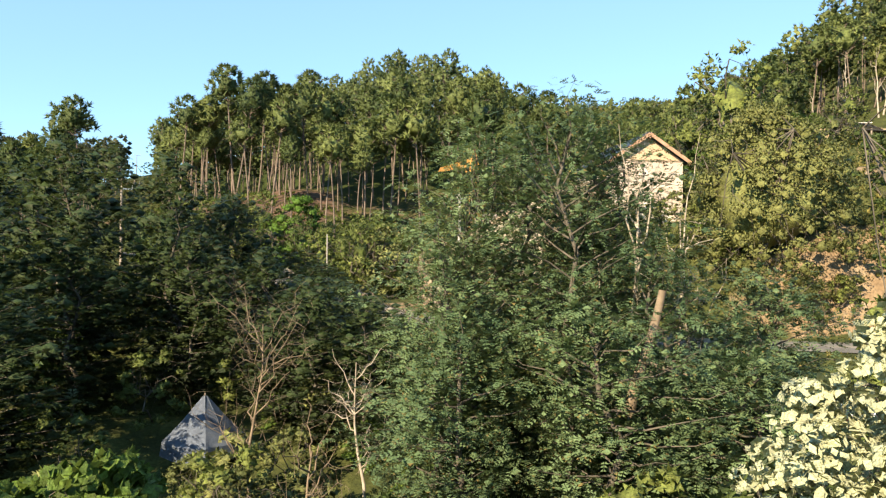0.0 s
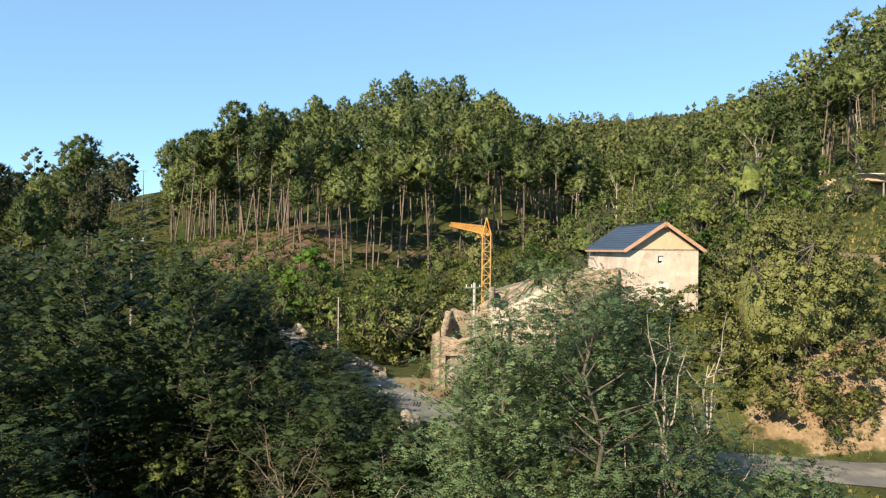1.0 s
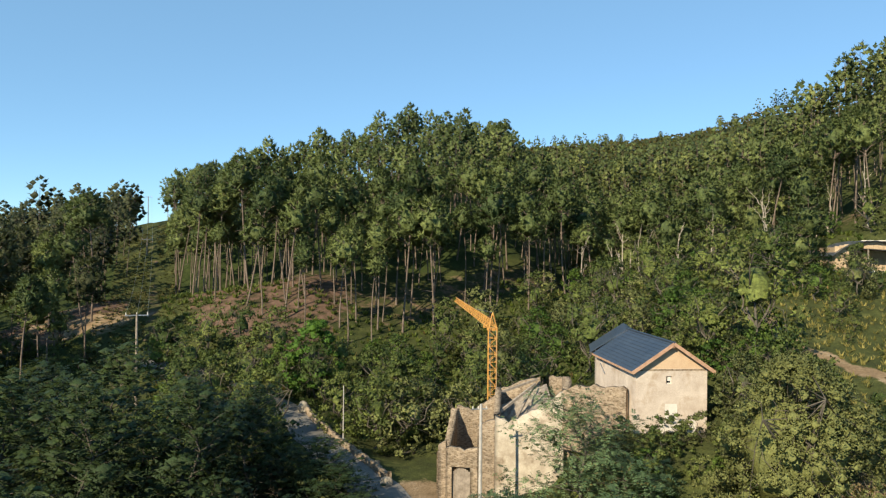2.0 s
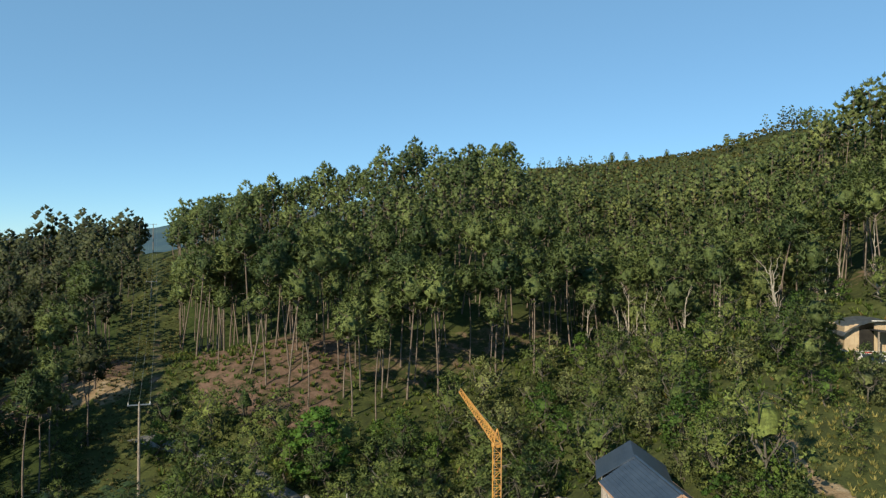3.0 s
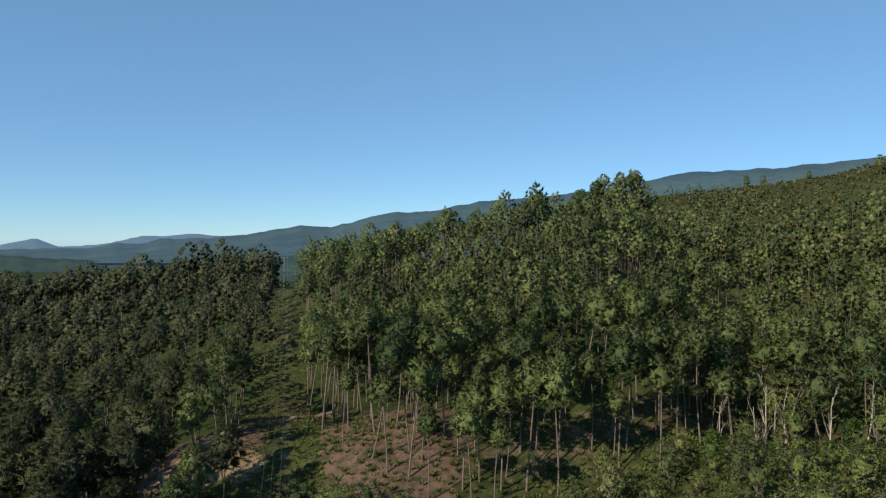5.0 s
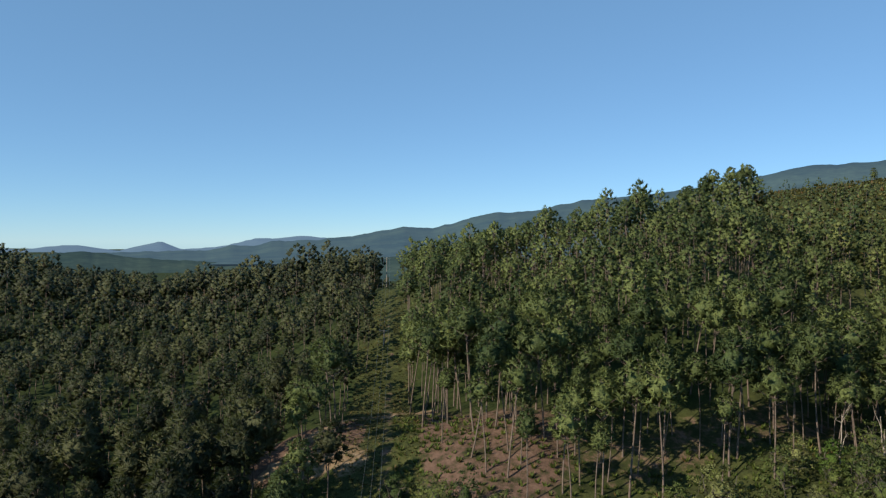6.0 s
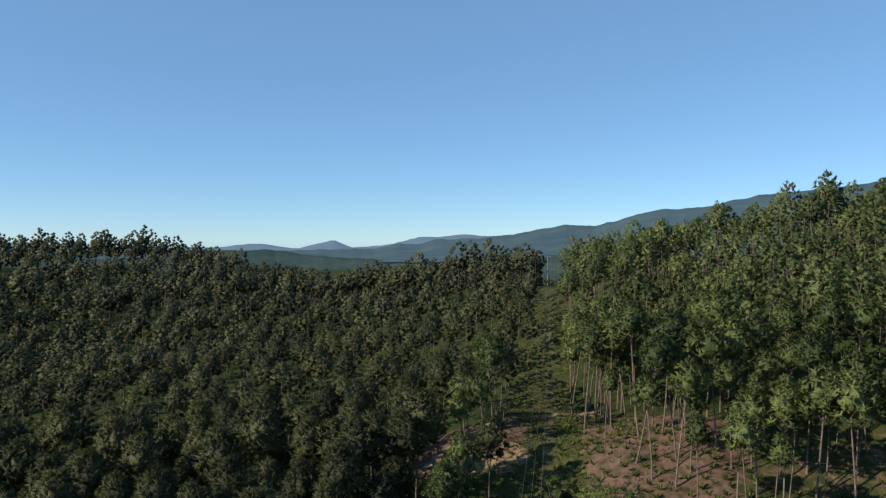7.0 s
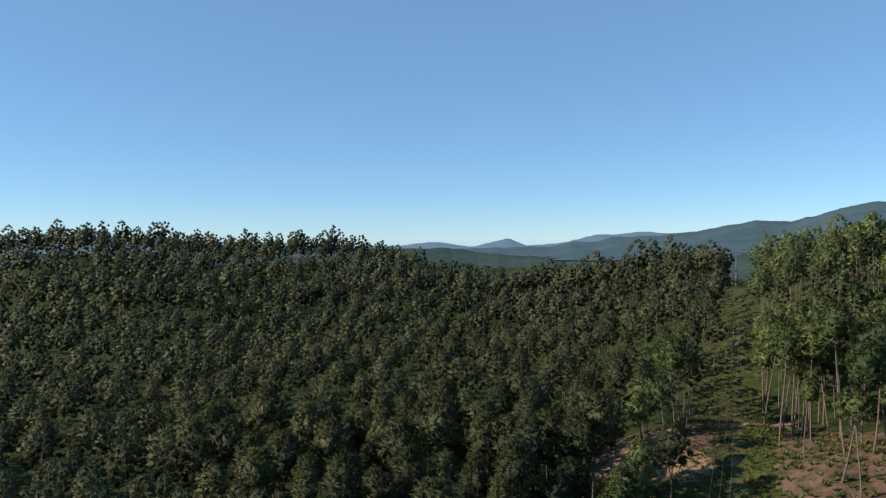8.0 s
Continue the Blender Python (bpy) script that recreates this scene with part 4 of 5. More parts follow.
def bend(rng, a, b_, wobble, n_=5):
    """A crooked line from a to b."""
    t = np.linspace(0, 1, n_)[:, None]
    p = np.asarray(a) * (1 - t) + np.asarray(b_) * t
    p[1:-1] += rng.normal(0, wobble, (n_ - 2, 3))
    return p


OCT_V = np.array([(1, 0, 0), (-1, 0, 0), (0, 1, 0), (0, -1, 0), (0, 0, 1), (0, 0, -1)], float)
OCT_F = np.array([(0, 2, 4), (2, 1, 4), (1, 3, 4), (3, 0, 4), (2, 0, 5), (1, 2, 5), (3, 1, 5), (0, 3, 5)])


def solid(sub):
    bm = bmesh.new()
    bmesh.ops.create_icosphere(bm, subdivisions=sub, radius=1.0)
    v, f = np.array([v.co[:] for v in bm.verts]), np.array([[v.index for v in f.verts] for f in bm.faces])
    bm.free()
    return v, f


BODY = solid(2)


def body(rng, centre, radii):
    """Lumpy mass of a whole crown seen from afar."""
    v, f = BODY
    ph = rng.uniform(0, 6.283, 3)
    lump = 1 + 0.16 * np.sin(v[:, 0] * 4 + ph[0]) * np.sin(v[:, 1] * 4 + ph[1]) + 0.12 * np.sin(v[:, 2] * 6 + ph[2]) + rng.normal(0, 0.13, len(v))
    p = np.concatenate([centre + v * lump[:, None] * np.array(radii), unit(unit(v / np.array(radii)) + rng.normal(0, 0.5, v.shape))], 1)
    return p[f]


def rounded(q, share=0.55):
    """Lets the leaves of a crown face outwards from the crown as a whole as well as from their clump."""
    mid_ = q[:, :, :3].reshape(-1, 3).mean(0) - np.array([0, 0, 0.8])
    q = q.copy()
    q[:, :, 3:] = unit(q[:, :, 3:] * (1 - share) + unit(q[:, :, :3] - mid_) * share)
    return q


def core(rng, centre, radius, flat=0.7):
    """Uneven kernel of a leaf clump."""
    a = rng.uniform(0, 6.283)
    turn = np.array([[math.cos(a), -math.sin(a), 0], [math.sin(a), math.cos(a), 0], [0, 0, 1]])
    v = (OCT_V * rng.uniform(0.75, 1.1, (6, 1))) @ turn.T
    p = np.concatenate([centre + v * radius * np.array([1, 1, flat]), unit(v)], 1)
    return p[OCT_F]


def puff(rng, centre, radius, count, length, width, up=0.35, flat=0.75, kernel=0.72, tilt=0.5):
    """A clump of leaves round centre, facing outwards, over a kernel that keeps the light out."""
    d = unit(rng.normal(size=(count, 3)))
    d[:, 2] = np.where(d[:, 2] < -0.35, -d[:, 2], d[:, 2])
    pos = centre + d * radius * rng.uniform(0.6, 1.0, (count, 1)) * np.array([1, 1, flat])
    normal = unit(d + rng.normal(0, tilt, (count, 3)) + np.array([0, 0, 0.2]))
    along = unit(np.cross(normal, rng.normal(size=(count, 3))) + d * 0.8 + np.array([0, 0, up]))
    side = unit(np.cross(normal, along))
    long = length * rng.uniform(0.65, 1.25, count)
    q = cards(pos - along * long[:, None] * 0.3, along, side, long, width * rng.uniform(0.7, 1.2, count), unit(d + normal * 0.55 + np.array([0, 0, 0.15])))
    if kernel:
        q = np.concatenate([core(rng, centre, radius * kernel, flat), q])
    return q


def brush(rng, centre, radius, count, width, out, inner):
    """A tuft of needle sprays brushing outwards and up from its twig, over a small uneven kernel."""
    d = unit(unit(rng.normal(size=(count, 3))) + out * 0.55 + np.array([0, 0, 0.45]))
    along = unit(d + rng.normal(0, 0.25, (count, 3)))
    side = unit(np.cross(along, rng.normal(size=(count, 3))))
    long = radius * rng.uniform(0.75, 1.25, count)
    face = unit(d * 0.7 + out * 0.6 + np.array([0, 0, 0.3]) + rng.normal(0, 0.25, (count, 3)))
    q = cards(centre + d * radius * 0.18, along, side, long, width * rng.uniform(0.7, 1.3, count), face)
    return np.concatenate([core(rng, centre, radius * inner, 0.8), q]) if inner else q


def pine_parts(seed, tall, tufts=60, per=17, size=0.72, wide=0.24, crown=0.38, spread_=1.0, lean=0.6, sides=6, stubs=6, inner=0.45, layered=0.0, mass=0.5, whole=0.5):
    """Maritime pine: long bare stem, then an uneven crown of many needle tufts on upswept boughs. Returns limbs and leaf cards."""
    rng = np.random.default_rng(seed)
    bag = Bag()
    sway = rng.normal(0, lean, 2)
    t = np.linspace(0, 1, 7 if sides > 3 else 4)
    stem = np.stack([sway[0] * t ** 1.5 + 0.18 * np.sin(t * 5 + seed), sway[1] * t ** 1.5 + 0.18 * np.cos(t * 4 + seed), t * tall * 0.95], 1)
    stem -= stem[0] + np.array([0, 0, 0.4])
    bag.limb(stem, np.interp(t, [0, 0.1, 0.7, 1], [0.15, 0.12, 0.085, 0.035]) * tall / 16, sides)
    base, ch, reach = tall * (1 - crown), tall * crown, spread_ * tall * 0.165
    lobes = rng.uniform(0.78, 1.15, 10)
    heart = base + ch * 0.42
    heart = np.array([np.interp(heart, stem[:, 2], stem[:, 0]), np.interp(heart, stem[:, 2], stem[:, 1]), heart])
    leaves = [body(rng, heart, np.array([reach * 0.95, reach * 0.95, ch * 0.56]) * mass)] if mass else []
    for i in range(tufts):
        q = ((i + rng.uniform(0, 1)) / tufts) ** 0.9
        if layered:
            q = q * (1 - layered) + layered * (math.floor(q * 6) + 0.5) / 6
        ang = i * 2.4 + rng.uniform(-0.4, 0.4)
        lobe = lobes[(int(ang / 6.2832 * 5) + 3 * int(q * 3)) % 10]
        r = reach * np.interp(q, [0, 0.15, 0.4, 0.65, 0.85, 1], [0.6, 0.95, 1, 0.86, 0.58, 0.15]) * lobe * math.sqrt(rng.uniform(0.3, 1.0))
        h = base + ch * q
        axis = np.array([np.interp(h, stem[:, 2], stem[:, 0]), np.interp(h, stem[:, 2], stem[:, 1]), h])
        out = np.array([math.cos(ang), math.sin(ang), 0.0])
        tip = axis + out * r + np.array([0, 0, rng.normal(0, 0.15)])
        if (sides > 4 and i % 3 == 0) or (sides == 4 and i % 5 == 0):
            zr = max(base - 0.8, h - 0.5 * r - 0.3)
            root = np.array([np.interp(zr, stem[:, 2], stem[:, 0]), np.interp(zr, stem[:, 2], stem[:, 1]), zr])
            bag.limb(bend(rng, root, tip, 0.1, 4), np.array([0.055, 0.045, 0.03, 0.015]) * tall / 16, 4 if sides > 4 else 3)
        face = unit(out * r / reach + np.array([0, 0, 0.9 * (q - 0.3)]) + 1e-6)
        leaves.append(brush(rng, tip, size * (tall / 16) ** 0.6 * rng.uniform(0.7, 1.25) * (1.1 - 0.25 * q), per, wide, face, inner))
    for i in range(stubs):
        h = tall * rng.uniform(0.25, max(0.3, 1 - crown))
        ang = rng.uniform(0, 6.3)
        root = np.array([np.interp(h, stem[:, 2], stem[:, 0]), np.interp(h, stem[:, 2], stem[:, 1]), h])
        bag.limb(bend(rng, root, root + np.array([math.cos(ang), math.sin(ang), rng.uniform(-0.3, 0.5)]) * rng.uniform(0.5, 1.5), 0.06, 4), [0.035, 0.028, 0.02, 0.008], 3)
    return bag, rounded(np.concatenate(leaves), whole)


def broad_parts(seed, tall, wide, clumps=58, per=30, leaf=0.32, leafw=0.24, base=0.05, trunk=0.12, up=0.1, droop=0.0, kernel=0.72, lump=0.105, fill=0.0, flat=0.65, whole=0.3):
    """Round, uneven broad-leaved crown carried by forking limbs."""
    rng = np.random.default_rng(seed)
    bag = Bag()
    fork = np.array([rng.normal(0, 0.2), rng.normal(0, 0.2), tall * rng.uniform(0.25, 0.4)])
    bag.limb(bend(rng, (0, 0, -0.4), fork, 0.06 * wide, 5), np.linspace(1.3, 0.85, 5) * trunk, 7)
    mains = []
    for i in range(5):
        a = i * 1.257 + rng.uniform(-0.4, 0.4)
        r = wide * rng.uniform(0.25, 0.42)
        end = np.array([math.cos(a) * r, math.sin(a) * r, tall * rng.uniform(0.6, 0.85)])
        line = bend(rng, fork, end, 0.05 * wide, 5)
        bag.limb(line, np.linspace(0.75, 0.3, 5) * trunk, 5)
        mains.append(line)
    leaves = [body(rng, np.array([0, 0, tall * (0.52 + base / 2)]), np.array([wide * 0.5, wide * 0.5, tall * (1 - base) * 0.48]) * fill)] if fill else []
    lobes = rng.uniform(0.75, 1.2, 8)
    for i in range(clumps):
        d = unit(rng.normal(size=3))
        z = rng.uniform(base, 0.97)
        profile = math.sin(math.pi * min(1, (0.1 + 0.9 * (z - base) / (1 - base)) ** 0.75)) ** 0.6
        a = rng.uniform(0, 2 * math.pi)
        lobe = lobes[int(a / 6.2832 * 8) % 8]
        r = wide * 0.5 * profile * lobe * math.sqrt(rng.uniform(0.3, 1.0))
        c = np.array([math.cos(a) * r, math.sin(a) * r, tall * z * (0.94 + 0.06 * lobe) - droop * r])
        near_ = mains[rng.integers(5)]
        root = near_[rng.integers(1, 5)]
        if i % 3 == 0:
            bag.limb(bend(rng, root, c, 0.04 * wide, 4), np.array([0.22, 0.16, 0.1, 0.05]) * trunk, 3)
        leaves.append(puff(rng, c, wide * lump * rng.uniform(0.6, 1.25), per, leaf, leafw, up, flat, kernel))
    return bag, rounded(np.concatenate(leaves), whole)


def pinnate(rng, pos, along, length, pairs=4, facing=None):
    """Feathered leaves: opposite leaflets along each midrib."""
    n_ = len(pos)
    side = unit(np.cross(along, np.tile([[0, 0, 1.0]], (n_, 1)) + rng.normal(0, 0.3, (n_, 3))))
    droop = np.array([0, 0, -0.25])
    out = []
    if facing is None:
        facing = unit(along * 0.5 + np.array([0, 0, 1.0]))
    for i in range(pairs):
        t = (i + 0.7) / pairs
        c = pos + along * (length * t)[:, None] + droop * (length * t * t)[:, None]
        for s in (-1, 1):
            d = unit(side * s + along * 0.45 + droop * 0.3)
            out.append(cards(c, d, along, length * 0.42 * (1.1 - 0.35 * t), length * 0.27, facing))
    return np.stack(out, 1).reshape(-1, 3, 6)


def robinia_parts(seed, tall, wide, tiers=60, per=20, leaf=0.42, pairs=3, base=0.1, trunk=0.16, heart=0.14):
    """Robinia: airy crown in flat overlapping sprays of feathered leaves."""
    rng = np.random.default_rng(seed)
    bag = Bag()
    top = np.array([0, 0, tall * 0.9])
    stem = bend(rng, (0, 0, -0.5), top, 0.3, 8)
    bag.limb(stem, np.linspace(1.2, 0.25, 8) * trunk, 7)
    leaves = []
    for i in range(tiers):
        z = base + (0.99 - base) * (i + rng.uniform(0, 1)) / tiers
        q = (z - base) / (1 - base)
        prof = (0.7 + 0.3 * math.sin(math.pi * q)) * (1 if q < 0.7 else math.sqrt(max(0.08, 1 - ((q - 0.7) / 0.3) ** 2)))
        a = i * 2.4 + rng.uniform(-0.6, 0.6)
        r = wide * 0.5 * prof * rng.uniform(0.45, 1.12)
        s = stem[:, 2]
        root = np.array([np.interp(tall * z * 0.85, s, stem[:, 0]), np.interp(tall * z * 0.85, s, stem[:, 1]), tall * z * 0.85])
        tip = np.array([root[0] + math.cos(a) * r, root[1] + math.sin(a) * r, tall * z])
        line = bend(rng, root, tip, 0.12, 5)
        bag.limb(line, np.array([0.3, 0.22, 0.15, 0.09, 0.04]) * trunk, 4)
        out_dir = unit(np.array([math.cos(a), math.sin(a), 0.0]))
        for k in range(4):
            f = 0.4 + 0.2 * k
            c = line[0] * (1 - f) + line[4] * f + rng.normal(0, 0.32, 3) * np.array([1, 1, 0.3])
            leaves.append(core(rng, c - np.array([0, 0, 0.2]), heart * rng.uniform(0.7, 1.3), 0.7))
            w = unit(rng.normal(size=(per, 3)))
            pos = c + w * rng.uniform(0.15, 0.9, (per, 1)) * np.array([1, 1, 0.48])
            d = unit(w * np.array([1, 1, 0.4]) + out_dir * 0.4 + rng.normal(0, 0.3, (per, 3)))
            leaves.append(pinnate(rng, pos, d, leaf * rng.uniform(0.6, 1.15, per), pairs, unit(w + np.array([0, 0, 0.55]) + out_dir * 0.35 + rng.normal(0, 0.25, (per, 3)))))
    return bag, rounded(np.concatenate(leaves), 0.6)


def bare_parts(seed, tall, wide, limbs=9, twigs=6, trunk=0.1):
    """Leafless, forking dead tree."""
    rng = np.random.default_rng(seed)
    bag = Bag()
    top = np.array([rng.normal(0, 0.15 * wide), rng.normal(0, 0.15 * wide), tall * 0.8])
    stem = bend(rng, (0, 0, -0.4), top, 0.12, 6)
    bag.limb(stem, np.linspace(1.1, 0.25, 6) * trunk, 6)
    for i in range(limbs):
        t = rng.uniform(0.25, 0.95)
        root = np.array([np.interp(t, np.linspace(0, 1, 6), stem[:, k]) for k in range(3)])
        a = i * 2.4 + rng.uniform(-0.5, 0.5)
        r = wide * 0.5 * rng.uniform(0.5, 1.1)
        end = root + np.array([math.cos(a) * r, math.sin(a) * r, tall * rng.uniform(0.05, 0.35)])
        line = bend(rng, root, end, 0.06 * r, 7)
        bag.limb(line, np.linspace(0.42, 0.07, 7) * trunk, 5)
        for j in range(twigs):
            k = rng.integers(2, 6)
            e = line[k] + rng.normal(0, 0.28, 3) * r + np.array([0, 0, 0.15 * r])
            tw = bend(rng, line[k], e, 0.04 * r, 4)
            bag.limb(tw, np.array([0.12, 0.09, 0.06, 0.03]) * trunk, 3)
            bag.limb(bend(rng, tw[2], tw[2] + rng.normal(0, 0.2, 3) * r, 0.04 * r, 3), np.array([0.08, 0.06, 0.03]) * trunk, 3)
    return bag


def leaf_mesh(name, q, material, tint=None):
    q = q.reshape(-1, 6)
    me_ = raw_mesh(name, q[:, :3], leaf_faces(len(q) // 3), material, tint, smooth=True)
    me_.normals_split_custom_set_from_vertices(unit(q[:, 3:]).tolist())
    return me_


def plant(name, bag, q, bark, leaves, label, category, group="", at=None):
    """One tree: stem and crown under an empty at its foot."""
    ob = empty_at(name, 0, 0, 0)
    part("trunk", bag.mesh("trunk", bark), bark, ob)
    if q is not None:
        part("crown", leaf_mesh("crown", q, leaves), leaves, ob)
    tagged(ob, label, category, group)
    if at is not None:
        ob.matrix_basis = at
    return ob


def grow(x, y, size=1.0, turn=0.0, sink=0.0, lean=0.0):
    """Pose of a plant standing on the ground."""
    return pose(x, y, float(height(x, y)) - sink, lean, 0, turn) @ Matrix.Scale(size, 4)


def set_copy(ob, m):
    """A further plant like ob, at the pose m with its own size."""
    c = copy_thing(ob, pose(0, 0, 0))
    c.matrix_basis = m
    return c


def scatter(rng, x0, x1, y0, y1, gap, keep):
    """Natural random places, none much closer than gap, where keep(x, y) holds."""
    count = int((x1 - x0) * (y1 - y0) / gap ** 2 * 2.6)
    px, py = rng.uniform(x0, x1, count), rng.uniform(y0, y1, count)
    ok = keep(px, py)
    px, py = px[ok], py[ok]
    cell, near_, out = gap * 0.82, {}, []
    for k, (u, v) in enumerate(zip(px.tolist(), py.tolist())):
        i, j = int(u // cell), int(v // cell)
        if all((u - s) ** 2 + (v - w) ** 2 > cell * cell for a in (i - 1, i, i + 1) for b_ in (j - 1, j, j + 1) for s, w in near_.get((a, b_), ())):
            near_.setdefault((i, j), []).append((u, v))
            out.append(k)
    return px[out], py[out]


rng = np.random.default_rng(7)

# ------------------------------------------------------------------ the pine wood on the hill
pine_kinds = []
for i, (tall, sp, crown) in enumerate([(20, 1.0, 0.29), (21.5, 0.9, 0.26), (19, 1.1, 0.33), (20, 0.8, 0.27), (22, 0.95, 0.28), (18, 1.1, 0.36), (20.5, 1.05, 0.31), (19.5, 0.75, 0.25)]):
    bag, q = pine_parts(20 + i, tall, tufts=56 + 4 * (i % 4), spread_=sp, crown=crown, lean=0.5 + 0.2 * (i % 3))
    pine_kinds.append(plant("pine_tree", bag, q, BARK, PINE, "tall maritime pine with bare trunk and ragged green crown", "pine tree", "pines on the hill"))


full_kinds = []
for i, (tall, sp) in enumerate([(15, 1.15), (16.5, 1.05), (13.5, 1.3)]):
    bag, q = pine_parts(40 + i, tall, tufts=84, per=17, size=0.85, spread_=sp * 1.1, crown=0.66, stubs=4, lean=1.0, layered=0.7)
    full_kinds.append(plant("pine_tree", bag, q, BARK, PINE_SUNLIT, "bushy pine with green crown reaching low down the trunk", "pine tree", "pines on the hill"))
dense_kinds = []
for i, (tall, sp, crown) in enumerate([(18, 1.12, 0.44), (19.5, 1.02, 0.4), (17, 1.22, 0.48), (19, 0.98, 0.38), (16, 1.18, 0.5)]):
    bag, q = pine_parts(50 + i, tall, tufts=84, per=17, size=0.85, spread_=sp, crown=crown, stubs=5, layered=0.3)
    dense_kinds.append(plant("pine_tree", bag, q, BARK, PINE_BACKLIT, "backlit-dark pine with a long dense crown in the valley", "pine tree", "pines in the valley"))


def in_wood(x, y):
    return (y > pine_front(x)) & (x > strip_x(y) + 6.5) & (x < 95) & (np.hypot(x - 55, y - 99) > 11)


px, py = scatter(rng, -108, 92, 100, 240, 4.0, lambda x, y: in_wood(x, y) & ((y < 205) | (x < 34)))
thin = (py - pine_front(px) > 7) | (rng.uniform(0, 1, len(px)) < 0.6)
px, py = px[thin], py[thin]
depth = py - pine_front(px) + np.clip(px - 45, 0, 50) * 0.3
order = np.argsort(depth + rng.uniform(0, 4, len(depth)))
front, rest = order[:174], order[174:]
def left_wood(x, y):
    return (x < strip_x(y) - 4.5 - 2.5 * (y < 150)) & (y > 86 + 0.5 * (x + 44) - 200 * (x < -62)) & ~((y < 60) & (x > -48))


def set_pine(kinds, m):
    """Stands a pine of one of the kinds at m: the first of its kind itself, then copies."""
    fresh = [k for k in kinds if k.matrix_basis.translation.length == 0]
    if fresh:
        fresh[0].matrix_basis = m
    else:
        set_copy(kinds[rng.integers(len(kinds))], m)


for x, y in zip(px[front], py[front]):
    open_side = x > 28 + 5 * rng.normal()
    m = grow(x, y, rng.uniform(0.66, 1.1), rng.uniform(0, 360), 0.1, rng.normal(0, 7 if open_side else 4.2))
    set_pine(full_kinds if open_side and rng.uniform() < 0.45 else pine_kinds, m)
lx, ly = scatter(rng, -290, -30, 5, 290, 5.7, lambda x, y: left_wood(x, y) & (np.hypot(x, y) < 290))
near_left = np.hypot(lx, ly) + 9 * np.sin(lx) + np.where((lx < -85) & (ly < 55), 90, 0)
order = np.argsort(near_left)
ahead, beyond = order[:110], order[110:]
for x, y in zip(lx[ahead], ly[ahead]):
    edge_ = x > strip_x(y) - 16
    m = grow(x, y, rng.uniform(0.72, 1.1), rng.uniform(0, 360), 0.1, rng.normal(0, 3.0))
    set_pine(pine_kinds if edge_ and rng.uniform() < 0.8 else dense_kinds, m)

# ------------------------------------------------------------------ the woods beyond, as one mass of trees each
def forest(name, xs, ys, sizes, kinds, leaves, label, seed, tall_boost=None):
    """Joins many whole trees (stems and tufts) into one mesh of woods."""
    r = np.random.default_rng(seed)
    lv, lt, tv, tf, off = [], [], [], [], 0
    zs = height(xs, ys)
    pick = r.integers(0, len(kinds), len(xs))
    for i in range(len(xs)):
        (v, f), q = kinds[pick[i]]
        a = r.uniform(0, 6.283)
        c, s = math.cos(a) * sizes[i], math.sin(a) * sizes[i]
        rot = np.array([[c, -s, 0], [s, c, 0], [0, 0, sizes[i] * r.uniform(0.9, 1.12)]])
        at_ = np.array([xs[i], ys[i], zs[i]])
        u = q.reshape(-1, 6)
        lv.append(np.concatenate([u[:, :3] @ rot.T + at_, u[:, 3:] @ rot.T], 1))
        lt.append(np.full(len(q) * 3, r.uniform(0, 1)))
        tv.append(v @ rot.T + at_)
        tf.append(f + off)
        off += len(v)
    lv = np.concatenate(lv)
    crowns = leaf_mesh("crowns", lv, leaves, np.concatenate(lt))
    ob = empty_at(name, 0, 0, 0)
    tagged(ob, label, "woods", kind="stuff")
    tagged(part("crowns", crowns, leaves, ob), kind="stuff")
    tagged(part("stems", raw_mesh("stems", np.concatenate(tv), np.concatenate(tf), BARK, smooth=True), BARK, ob), kind="stuff")
    return ob


def light_kind(seed, tall, spread_, crown, tufts, per, size, wide, sides, inner):
    """A pine of the woods further off, with fewer and coarser tufts."""
    bag, q = pine_parts(seed, tall, tufts, per, size, wide, crown, spread_, 0.7, sides, 0, inner, 0.2, 0.0, 0.72)
    return bag.arrays(), q


mid_kinds = [light_kind(60 + i, t, w, c, 31 + i % 4, 7, 0.84, 0.26, 4, 0.66) for i, (t, w, c) in enumerate([(17, 1.1, 0.34), (18.5, 1.0, 0.3), (15.5, 1.25, 0.38), (17.5, 1.05, 0.34), (15, 1.2, 0.4), (16.5, 1.1, 0.36), (19, 0.95, 0.29), (16, 1.1, 0.36), (13.5, 1.3, 0.46)])]
valley_kinds = [light_kind(70 + i, t, w, c, 37 + i % 4, 7, 0.94, 0.28, 4, 0.68) for i, (t, w, c) in enumerate([(17, 1.2, 0.4), (18.5, 1.1, 0.36), (15.5, 1.32, 0.44), (17.5, 1.15, 0.38), (15, 1.28, 0.46), (16, 1.05, 0.42)])]
far_kinds = [light_kind(80 + i, t, w, c, 17, 3, 1.25, 0.42, 3, 0.8) for i, (t, w, c) in enumerate([(14, 1.38, 0.46), (16, 1.25, 0.42), (12.5, 1.5, 0.5), (15, 1.3, 0.45), (11.5, 1.55, 0.52)])]
low_kinds = [light_kind(90 + i, t, w, 0.86, 16, 3, 1.25, 0.44, 3, 0.8) for i, (t, w) in enumerate([(13, 1.8), (15, 1.6), (11.5, 1.95), (14, 1.7)])]
forest("hill_pine_woods", px[rest], py[rest], rng.uniform(0.76, 1.02, len(rest)), mid_kinds, PINE, "dense pine woods covering the hill behind the first rows", 1)


